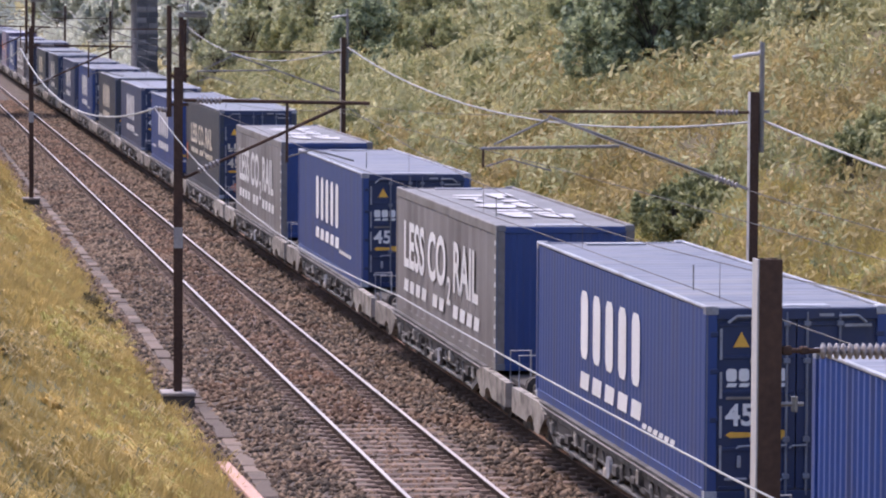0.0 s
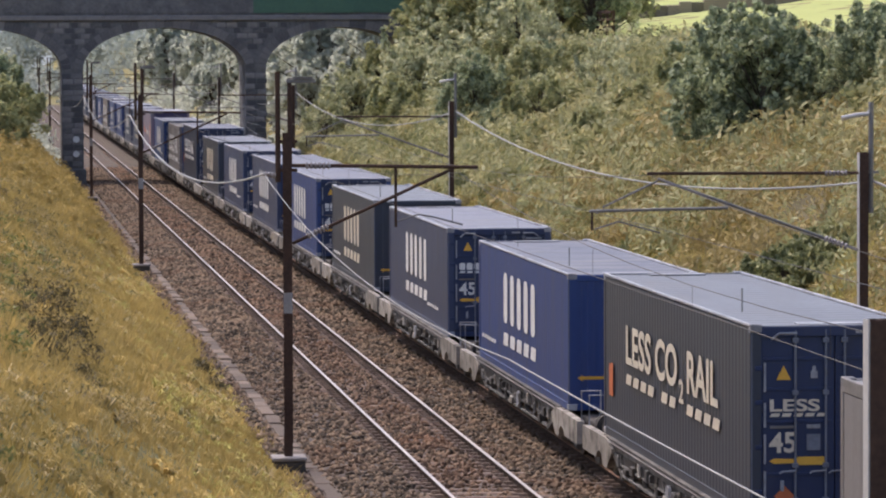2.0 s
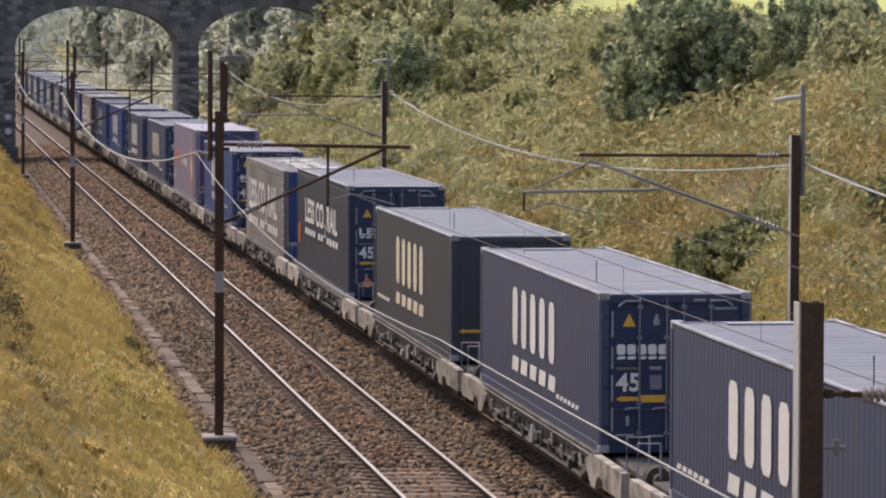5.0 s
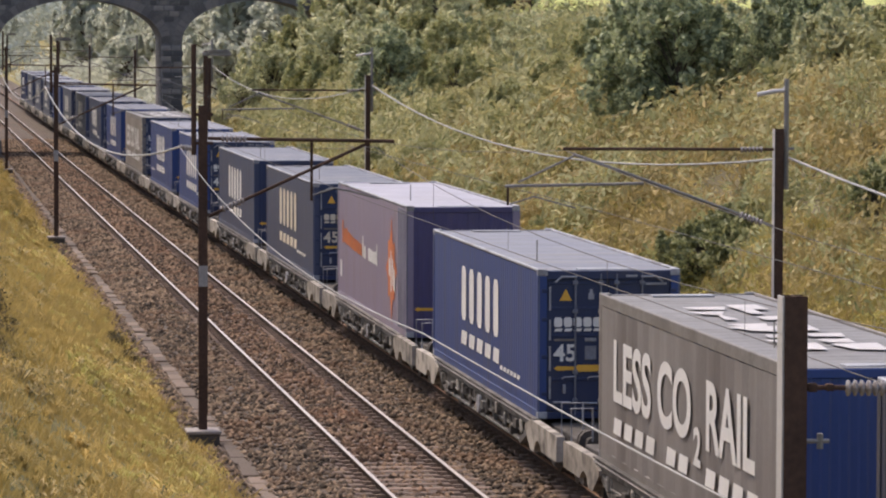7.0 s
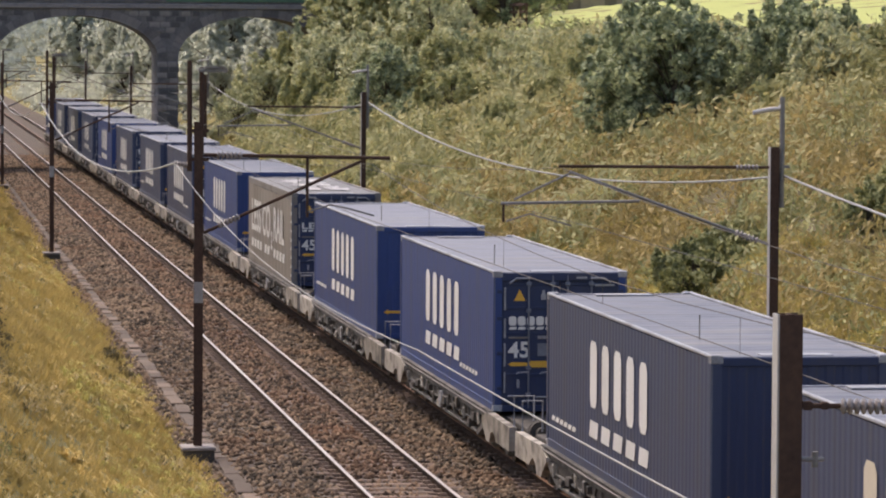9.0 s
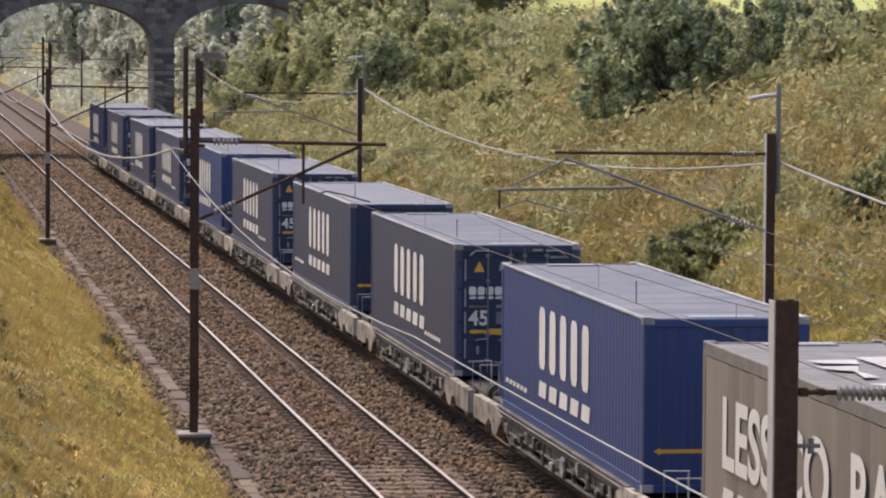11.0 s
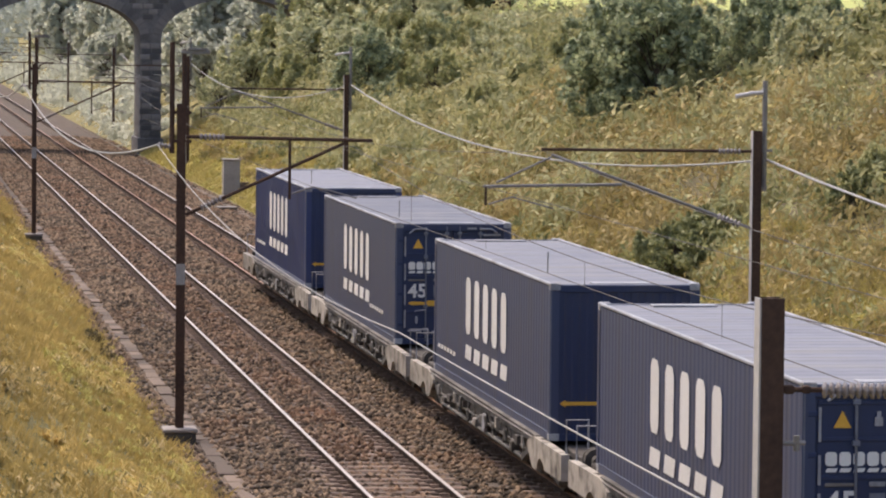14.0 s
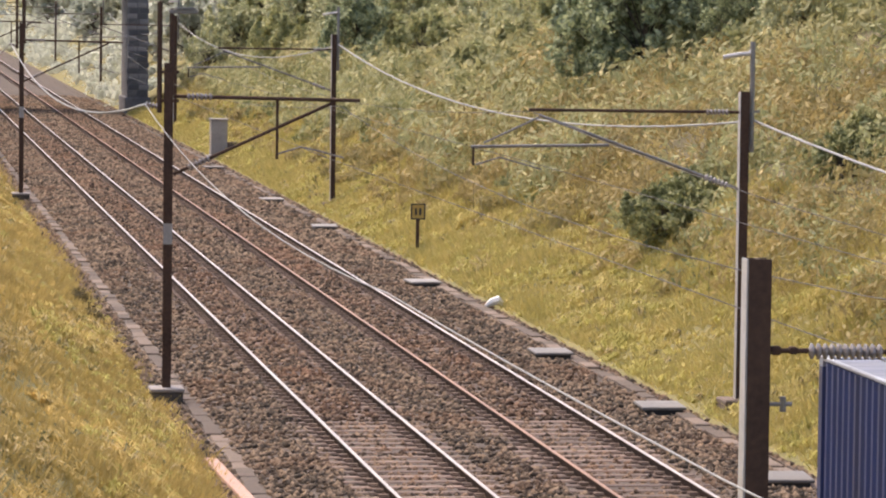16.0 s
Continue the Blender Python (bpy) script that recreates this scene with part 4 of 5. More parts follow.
# ---- flat wagons ----
def wheelset(parent, y):
    for s in (-1, 1):
        w = Mesh().tube([(s * 0.70, y, 0.42), (s * 0.735, y, 0.42), (s * 0.74, y, 0.42), (s * 0.83, y, 0.42)], [0.455, 0.455, 0.42, 0.42], 20)
        part("wheel", w, M["wheel"], parent)
    part("axle", Mesh().tube([(-0.95, y, 0.42), (0.95, y, 0.42)], 0.08, 10), M["wheel"], parent)


def flat_wagon(front, rear, label):
    """A low flat wagon for one container, from -front to CL + rear; rail level at z = 0."""
    t = thing("flat_wagon", label, "railway wagon", "wagons of the train")
    y0, y1, D = -front + 0.35, CL + rear - 0.35, 0.93
    part("deck", Mesh().box(-1.0, 1.0, y0, y1, 0.76, D - 0.05, 0.02), M["wagon_dk"], t)
    for s in (-1, 1):
        a, b = sorted((s * 1.22, s * 1.32))
        part("side_sill", Mesh().box(a, b, y0 + 2.6, y1 - 2.6, D - 0.14, D + 0.02, 0.015).box(a - 0.02, b + 0.02, y0 + 2.6, y1 - 2.6, D + 0.02, D + 0.04), M["truss"], t, "grimy side sill")
        part("lower_chord", Mesh().box(a, b, y0 + 4.2, y1 - 4.2, 0.4, 0.46, 0.015), M["truss"], t, "grimy lower rail")
        part("side_web", Mesh().box(a + 0.04, b - 0.04, y0 + 3.3, y1 - 3.3, 0.6, D - 0.13), M["wagon_dk"], t)
        n = 9
        for i in range(n + 1):
            y = y0 + 4.2 + (y1 - y0 - 8.4) * i / n
            part("lattice_bar", Mesh().poly([(xx, y + dy, zz) for xx in (a + 0.01, b - 0.01) for dy, zz in ((-0.04, 0.45), (0.04, 0.45), (0.3 * (1 if i % 2 else -1) + 0.04, D - 0.13), (0.3 * (1 if i % 2 else -1) - 0.04, D - 0.13))], [(0, 1, 2, 3), (4, 7, 6, 5), (0, 4, 5, 1), (1, 5, 6, 2), (2, 6, 7, 3), (3, 7, 4, 0)]), M["truss"], t)
        for e, k in ((y0 + 4.2, -1), (y1 - 4.2, 1)):
            tr = Mesh().poly([(x, e + k * yy, z) for x in (a, b) for yy, z in ((0, 0.36), (0, 0.47), (1.0, D - 0.14), (1.0, D - 0.26))], [(0, 1, 2, 3), (4, 7, 6, 5), (0, 4, 5, 1), (1, 5, 6, 2), (2, 6, 7, 3), (3, 7, 4, 0)])
            part("end_brace", tr, M["truss"], t, "grimy brace")
        for e, k in ((y0, 1), (y1, -1)):
            # end panel with an arch over the bogie
            pr = [(0.0, 0.50), (0.0, D), (2.7, D + 0.02), (3.3, D - 0.12), (3.3, D - 0.2), (2.75, 0.42), (2.35, 0.42), (2.2, 0.6), (1.95, 0.66), (1.7, 0.6), (1.55, 0.5)]
            n = len(pr)
            ep = Mesh().poly([(x, e + k * yy, z) for x in ((a + 0.005, b + 0.05) if s > 0 else (a - 0.05, b - 0.005)) for yy, z in pr], [tuple(range(n)), tuple(range(2 * n - 1, n - 1, -1))] + [(i, (i + 1) % n, n + (i + 1) % n, n + i) for i in range(n)])
            part("end_panel", ep, M["wagon"], t, "cream solebar panel")
            part("buffer", Mesh().tube([(s * 0.87, e, 0.88), (s * 0.87, e - k * 0.2, 0.88), (s * 0.87, e - k * 0.21, 0.88), (s * 0.87, e - k * 0.32, 0.88)], [0.1, 0.1, 0.2, 0.21], 12), M["wagon_dk"], t)
            part("grab_rail", Mesh().tube([(s * 1.26, e + k * 0.12, D), (s * 1.26, e + k * 0.12, D + 0.55), (s * 0.9, e + k * 0.12, D + 0.55), (s * 0.9, e + k * 0.12, D)], 0.02, 6), M["trim"], t)
        for yy in (0.35, CL - 0.35):
            part("spigot", Mesh().box(a - 0.15 if s > 0 else a, b if s > 0 else b + 0.15, yy - 0.12, yy + 0.12, D + 0.03, 0.957), M["wagon_dk"], t)
    for yb in (y0 + 1.95, y1 - 1.95):
        bg = part("bogie", Mesh().box(-1.14, -1.0, yb - 1.3, yb + 1.3, 0.42, 0.62, 0.03).box(1.0, 1.14, yb - 1.3, yb + 1.3, 0.42, 0.62, 0.03).box(-1.1, 1.1, yb - 0.25, yb + 0.25, 0.5, 0.76, 0.03), M["wagon_dk"], t)
        for dy in (-0.9, 0.9):
            wheelset(bg, yb + dy)
            for s in (-1, 1):
                part("axle_box", Mesh().box(*sorted((s * 1.0, s * 1.24)), yb + dy - 0.16, yb + dy + 0.16, 0.3, 0.55, 0.04), M["truss"], bg, "dusty axle box")
        for s in (-1, 1):
            for dy in (-0.28, 0.0, 0.28):
                part("spring", Mesh().tube([(s * 1.07, yb + dy, 0.3), (s * 1.07, yb + dy, 0.5)], 0.08, 8), M["wagon_dk"], bg)
    for s in (-1, 1):
        part("sill_pipe", Mesh().tube([(s * 1.35, y0 + 2.2, D - 0.02), (s * 1.35, y1 - 2.2, D - 0.02)], 0.018, 6), M["rail_grey"], t, "dull pipe along the sill")
        part("brake_rod", Mesh().tube([(s * 1.3, y0 + 3.4, 0.62), (s * 1.3, y1 - 3.4, 0.6)], 0.022, 6), M["truss"], t)
    rw = random.Random(17)
    for i in range(16):
        yy, zz, l = y0 + 3.6 + (y1 - y0 - 7.2) * (i + rw.random() * 0.7) / 16, rw.uniform(0.42, 0.66), rw.uniform(0.1, 0.34)
        fm = Mesh().box(-1.36, -1.22, yy, yy + l, zz, zz + rw.uniform(0.08, 0.22), 0.015) if i % 3 else Mesh().tube([(-1.34, yy, zz), (-1.34, yy + 0.1, zz + 0.16), (-1.3, yy + 0.3, zz + 0.2)], 0.03, 6)
        part("underframe_fitting", fm, M[("wagon", "wagon_dk", "wagon_dk", "truss")[i % 4]], t)
    for yy, rr in ((5.2, 0.17), (7.6, 0.2), (9.4, 0.14)):
        part("air_tank", Mesh().tube([(-0.6, yy, 0.55), (0.6, yy, 0.55)], rr, 12), M["wagon_dk"], t)
    for yy in (4.3, 8.6, 10.4):
        part("brake_box", Mesh().box(-1.2, -0.9, yy, yy + 0.45, 0.45, 0.72, 0.03), M["wagon"], t, "dusty equipment box")
    part("handbrake_wheel", Mesh().tube([(-1.3, 6.4, 0.62), (-1.36, 6.4, 0.62)], 0.17, 14), M["trim"], t)
    return t


# order of the train: door end forwards, then plain end forwards, on each pair of wagons
BLUE_D = dict(label="blue ribbed 45-foot container with doors facing forwards", side="blue", end="navy", doors=True)
BLUE_N = dict(label="blue ribbed 45-foot container with pale side blocks", side="blue", end="blue", doors=False)
SLATE_D = dict(label="slate-blue ribbed 45-foot container with doors facing forwards", side="slate", end="navy", doors=True)
SLATE_N = dict(label="slate-blue ribbed 45-foot container with a dark plain end", side="slate", end="navy", doors=False)
DARK_N = dict(label="charcoal ribbed 45-foot container with ivory side blocks", side="dark", end="dark", doors=False, film="ivory", roof="roof_dark")
GREY_N = dict(label="grey curtain-sided container with white lettering and blue end", side="curtain", end="blue", doors=False, roof="roof_grey", marks="slogan", curtain=True)
LESS_D = dict(label="charcoal container with ivory slogan lettering and navy doors", side="dark", end="navy", doors=True, roof="roof_dark", marks="slogan", film="ivory", H=2.86, small=True)
LESSB_D = dict(label="ink-blue container with white slogan lettering and navy doors", side="ink", end="navy", doors=True, marks="slogan", H=2.86, small=True)
SLATEI_D = dict(label="slate container with ivory side blocks and navy doors", side="slate", end="navy", doors=True, film="ivory")
CREAM_N = dict(label="cream curtain-sided container with pale lettering and dark end", side="cream", end="navy", doors=False, roof="roof_grey", marks="slogan", curtain=True)
CREAM_D = dict(label="cream curtain-sided container with pale lettering and navy doors", side="cream", end="navy", doors=True, roof="roof_grey", marks="slogan", curtain=True)
HAUL_N = dict(label="faded purple ribbed container with an orange star", side="purple", end="violet", doors=False, roof="roof_pale", marks="haulier", H=2.88, rib=0.008)
RIB_N = dict(BLUE_N, side="blue_bright", label="bright blue deeply ribbed container passing the near mast", rib=0.036)
LAST_N = dict(SLATE_N, label="indigo deeply ribbed container at the train's rear", side="indigo", rib=0.045)
ORDER = [(None, RIB_N), (BLUE_D, GREY_N), (BLUE_D, GREY_N), (LESS_D, BLUE_N), (SLATE_D, DARK_N), (BLUE_D, SLATE_N), (SLATE_D, DARK_N),
         (LESSB_D, GREY_N), (BLUE_D, HAUL_N), (SLATEI_D, SLATE_N), (BLUE_D, BLUE_N), (CREAM_D, BLUE_N), (SLATE_D, SLATE_N), (SLATE_D, BLUE_N), (SLATE_D, SLATE_N), (SLATE_D, LAST_N)]
PAIR, HALF, SPEED, START = 37.2, 17.75, 34.93, 50.78
DECK = 0.957
made, moving = {}, []


def on_train(ob, y, z):
    ob.matrix_basis = pose(XR, y, z)
    moving.append((ob, y, z))


def stock(spec, y):
    key = spec["label"]
    if key in made:
        ob = copy_thing(made[key], pose(XR, y, DECK))
    else:
        ob = made[key] = container(**spec)
    on_train(ob, y, DECK)


wag_d = wag_n = None
for i, (d, n) in enumerate(ORDER):
    y = START + PAIR * (i - 1)
    if d:
        stock(d, y)
        if wag_d:
            w = copy_thing(wag_d, pose(XR, y, 0))
        else:
            w = wag_d = flat_wagon(3.0, 2.15, "low flat wagon with cream grimy solebars, leading half")
        on_train(w, y, 0.0)
    stock(n, y + HALF)
    if wag_n:
        w = copy_thing(wag_n, pose(XR, y + HALF, 0))
    else:
        w = wag_n = flat_wagon(2.15, 3.0, "low flat wagon with cream grimy solebars, trailing half")
    on_train(w, y + HALF, 0.0)
tail = thing("tail_lamp", "small red tail lamp on the last wagon", "tail lamp")
part("lamp_body", Mesh().box(-0.09, 0.09, 0, 0.14, 0.95, 1.3, 0.02), M["black"], tail)
part("lens", Mesh().tube([(0, 0.14, 1.15), (0, 0.16, 1.15)], 0.06, 12), M["orange"], tail)
on_train(tail, START + PAIR * 14 + HALF + CL + 2.4, 0.0)


# ---- grass, brambles, bushes ----
def blades(name, count, xr, yr, size, lean, material, label, seed, width=0.03, ypow=1.0, keep=None):
    rng = np.random.default_rng(seed)
    x = rng.uniform(*xr, count)
    y = yr[0] + (yr[1] - yr[0]) * rng.random(count) ** ypow
    if keep is not None:
        k = keep(x, y, rng)
        x, y = x[k], y[k]
        count = len(x)
    z = land(x, y)
    patch = 0.75 + 0.5 * np.sin(x * 1.3 + y * 0.31) * np.sin(y * 0.43 + x * 0.2)
    h = rng.uniform(*size, count) * patch.clip(0.45, 1.4)
    a = rng.uniform(0, 2 * np.pi, count)
    w = width * rng.uniform(0.6, 1.4, count) * (0.6 + y / 120)
    dx, dy = np.cos(a) * w, np.sin(a) * w * 0.3
    lx, ly = rng.normal(0, lean, count) * h, rng.normal(0, lean, count) * h
    p0 = np.stack([x - dx, y - dy, z - 0.03], -1)
    p1 = np.stack([x + dx, y + dy, z - 0.03], -1)
    p2 = np.stack([x + lx + dx * 0.3, y + ly, z + h], -1)
    v = np.stack([p0, p1, p2], 1).reshape(-1, 3)
    return raw(name, v, np.arange(count * 3).reshape(-1, 3), material, label, "grass", "stuff")


# Added litter sheet; its dark colour also holds the shade between the brambles.
grid("undergrowth_floor", np.arange(9.4, 22.3, 0.4), np.arange(84, 239, 1.0), M["litter"], "leaf litter sheet under the brambles, dark for the shade in their gaps", "ground", "structure", 0.05)
blades("dry_grass", 260000, (-13.5, -4.75), (30, 235), (0.1, 0.32), 0.6, M["straw"], "long dry golden grass on the cutting slope", 11, 0.021, 1.8)
blades("verge_grass", 150000, (5.35, 11.5), (55, 240), (0.12, 0.34), 0.6, M["verge"], "yellow-green verge grass on the bank", 12, 0.024, 1.7)


def tussocks(name, count, xr, yr, per, size, material, label, seed, fall, ypow=1.7, width=0.011):
    """Matted tufts: blades that rise from one root and flop over, mostly down the slope."""
    rng = np.random.default_rng(seed)
    x = rng.uniform(*xr, count)
    y = yr[0] + (yr[1] - yr[0]) * rng.random(count) ** ypow
    r = rng.uniform(*size, count) * (0.75 + 0.5 * np.sin(x * 2.1 + y * 0.4) * np.sin(y * 0.7))
    rep = lambda q: np.repeat(q, per)
    X, Y, R = rep(x), rep(y), rep(r)
    n = count * per
    a, k = rng.uniform(0, 2 * np.pi, n), rng.random(n)
    ox, oy = np.cos(a) * R * 0.45 * k, np.sin(a) * R * 0.45 * k
    tx = ox * 1.6 + np.cos(a) * R * 0.5 + fall * R * rng.uniform(0.1, 0.9, n)
    ty = oy * 1.6 + np.sin(a) * R * 0.5 - 0.25 * R
    h = R * rng.uniform(0.4, 0.95, n) * (1.05 - 0.5 * k)
    w = width * rng.uniform(0.6, 1.4, n) * (0.7 + Y / 140)
    base = land(X + ox, Y + oy)
    px, py = -np.sin(a) * w, np.cos(a) * w
    mx, my = X + ox + (tx - ox) * 0.5, Y + oy + (ty - oy) * 0.5
    tz = np.maximum(land(X + tx, Y + ty) + 0.01, base + h * 0.45)
    p = [np.stack(q, -1) for q in ((X + ox - px, Y + oy - py, base - 0.03), (X + ox + px, Y + oy + py, base - 0.03),
                                   (mx + px, my + py, base + h), (mx - px, my - py, base + h), (X + tx, Y + ty, tz))]
    v = np.stack(p, 1).reshape(-1, 3)
    o = (np.arange(n) * 5)[:, None]
    f = np.concatenate([o + (0, 1, 2), o + (0, 2, 3), o + (3, 2, 4)])
    return raw(name, v, f, material, label, "grass", "stuff")


tussocks("grass_tussocks", 7000, (-13.5, -4.8), (38, 235), 14, (0.1, 0.27), M["straw"], "matted golden-brown grass tussocks on the cutting slope", 61, 1.0)
tussocks("grass_tussocks", 1800, (-7.4, -4.75), (40, 150), 14, (0.1, 0.24), M["foot_grass"], "greener tussocks at the foot of the slope", 62, 1.0)
tussocks("grass_tussocks", 1500, (-13.0, -5.2), (40, 220), 14, (0.14, 0.3), M["weed"], "brown withered tussocks scattered over the slope", 65, 1.0)
tussocks("bank_tussocks", 900, (5.6, 10.5), (55, 210), 14, (0.14, 0.32), M["weed"], "brown withered tussocks on the lower bank", 66, -1.0)
tussocks("bank_tussocks", 5200, (5.4, 9.8), (50, 225), 15, (0.12, 0.3), M["foot_grass"], "lumpy yellow-green tussocks at the foot of the bank", 63, -1.0)
tussocks("bank_tussocks", 1300, (7.0, 11.0), (55, 225), 15, (0.15, 0.35), M["verge"], "dry grass tussocks on the lower bank", 64, -1.0)


def leaf_cloud(rng, centres, radii, per, leaf, squash=0.8, slim=0.5, up=0.0, lay=0.0):
    """Small leaf blades scattered through balls, thicker towards their skins."""
    n = len(centres) * per
    c = np.repeat(centres, per, 0)
    r = np.repeat(radii, per)
    d = rng.normal(size=(n, 3))
    d /= np.linalg.norm(d, axis=1, keepdims=True)
    d[:, 2] *= squash
    p = c + d * (r * (0.45 + 0.6 * rng.random(n)))[:, None]
    u = rng.normal(size=(n, 3))
    u[:, 2] += up
    u /= np.linalg.norm(u, axis=1, keepdims=True)
    if lay:
        face = d + (0, 0, 0.12) + rng.normal(0, 1 - lay, (n, 3))
        face /= np.linalg.norm(face, axis=1, keepdims=True)
        u -= face * (u * face).sum(1, keepdims=True)
        u /= np.linalg.norm(u, axis=1, keepdims=True)
        w = np.cross(u, face)
    else:
        w = np.cross(u, rng.normal(size=(n, 3)))
    w /= np.linalg.norm(w, axis=1, keepdims=True)
    s = (leaf * rng.uniform(0.6, 1.4, n) * (np.clip(c[:, 1] / 130, 0.62, 1.1) if up >= 0.8 else 1.0))[:, None]
    v = np.stack([p - u * s, p + w * s * slim, p + u * s, p - w * s * slim], 1).reshape(-1, 3)
    return v, np.arange(n * 4).reshape(-1, 4)


def brambles(count, xr, yr, per, leaf, material, label, seed, rad=(0.35, 0.9), slim=0.3, up=0.9, lift=0.35):
    rng = np.random.default_rng(seed)
    x, y = rng.uniform(*xr, count), rng.uniform(*yr, count)
    # room for the larger shrubs
    free = ~(((x > 14.4) & (x < 19.6) & (y > 119) & (y < 139)) | ((x > 8.3) & (x < 10.3) & (y > 92) & (y < 97)))
    x, y = x[free], y[free]
    r = rad[0] + (rad[1] - rad[0]) * rng.random(len(x)) ** 1.6 * (1.0 + 0.45 * np.sin(x * 0.9 + 1.0) * np.sin(y * 0.37))
    c = np.stack([x, y, land(x, y) + r * lift], -1)
    v, f = leaf_cloud(rng, c, r, per, leaf, 0.8, slim, up, 0.45)
    return raw("bramble_thicket", v, f, material, label, "brambles", "stuff")


brambles(400, (7.8, 15.6), (60, 150), 90, 0.16, M["bramble"], "tangled straw-coloured bramble and bracken thicket", 21, (0.4, 1.0), 0.3, 1.0, 0.45)
brambles(180, (8.6, 16.0), (66, 145), 120, 0.18, M["bramble"], "arching mounds of straw-coloured bracken", 41, (0.6, 1.35), 0.26, 1.0, 0.55)
brambles(330, (8.4, 15.6), (112, 240), 90, 0.16, M["scrub"], "tangled olive-straw scrub on the lower bank", 50, (0.4, 1.0), 0.3, 1.0, 0.45)
brambles(170, (8.8, 16.0), (112, 240), 120, 0.18, M["scrub"], "arching mounds of olive-straw scrub", 51, (0.6, 1.35), 0.26, 1.0, 0.55)
brambles(260, (8.8, 17.5), (66, 240), 110, 0.15, M["leaf_b"], "green bramble mounds in the bracken", 42, (0.45, 1.1), 0.36, 1.0, 0.55)
# dark clumps that paint the shaded gaps between the bracken mounds
brambles(240, (8.2, 17.0), (62, 200), 90, 0.12, M["leaf_low"], "dark leaf clumps standing in for shaded gaps in the bracken", 47, (0.3, 0.7), 0.42, 0.8, 0.4)
brambles(620, (11.0, 20.9), (95, 250), 85, 0.165, M["scrub"], "tangled olive scrub on the upper bank", 24, (0.45, 1.1), 0.34, 1.0, 0.5)
brambles(330, (12.0, 20.4), (110, 240), 120, 0.17, M["scrub"], "rounded olive mounds of scrub on the upper bank", 43, (0.7, 1.5), 0.36, 1.0, 0.6)
# more dark clumps, painting shaded hollows higher up
brambles(120, (11.5, 21.5), (110, 235), 120, 0.14, M["leaf_low"], "dark leaf clumps standing in for shaded hollows in the upper scrub", 48, (0.5, 1.1), 0.42, 0.8, 0.5)
brambles(260, (6.8, 10.5), (120, 236), 90, 0.12, M["bramble"], "low bracken clumps on the bank", 22, (0.2, 0.45))
brambles(150, (-13.0, -7.0), (70, 236), 60, 0.07, M["bramble"], "rank weeds on the slope", 23, (0.12, 0.45))
brambles(650, (-12.6, -8.2), (42, 135), 80, 0.055, M["weed"], "brown seeding weeds in the dry grass", 44, (0.15, 0.45), 0.25, 1.0)
brambles(45, (-12.6, -9.0), (42, 125), 140, 0.06, M["weed_green"], "green nettles among the dry grass", 45, (0.2, 0.5), 0.35, 0.5)
brambles(75, (-9.9, -8.6), (66, 90), 100, 0.055, M["weed_dark"], "dark brown dock and weeds among the dry grass", 46, (0.2, 0.45), 0.3, 0.7, 0.5)
brambles(16, (-5.5, -5.05), (92, 99), 90, 0.06, M["weed_dark"], "dark tufts of dead grass at the ballast's edge", 49, (0.15, 0.32), 0.2, 0.75, 0.6)
brambles(240, (-10.5, -5.8), (140, 236), 110, 0.12, M["straw"], "tall dry weeds near the bridge", 26, (0.3, 0.7))
# beyond the bridge the haze is painted into the leaf colour
brambles(900, (5.6, 22.0), (246, 560), 90, 0.24, M["leaf_d"], "scrub beyond the bridge with haze in its leaf colour", 27, (0.3, 1.4))
brambles(300, (-24.0, -5.6), (247, 420), 110, 0.2, M["leaf_d"], "weeds beyond the bridge with haze in their leaf colour", 28, (0.4, 1.2))


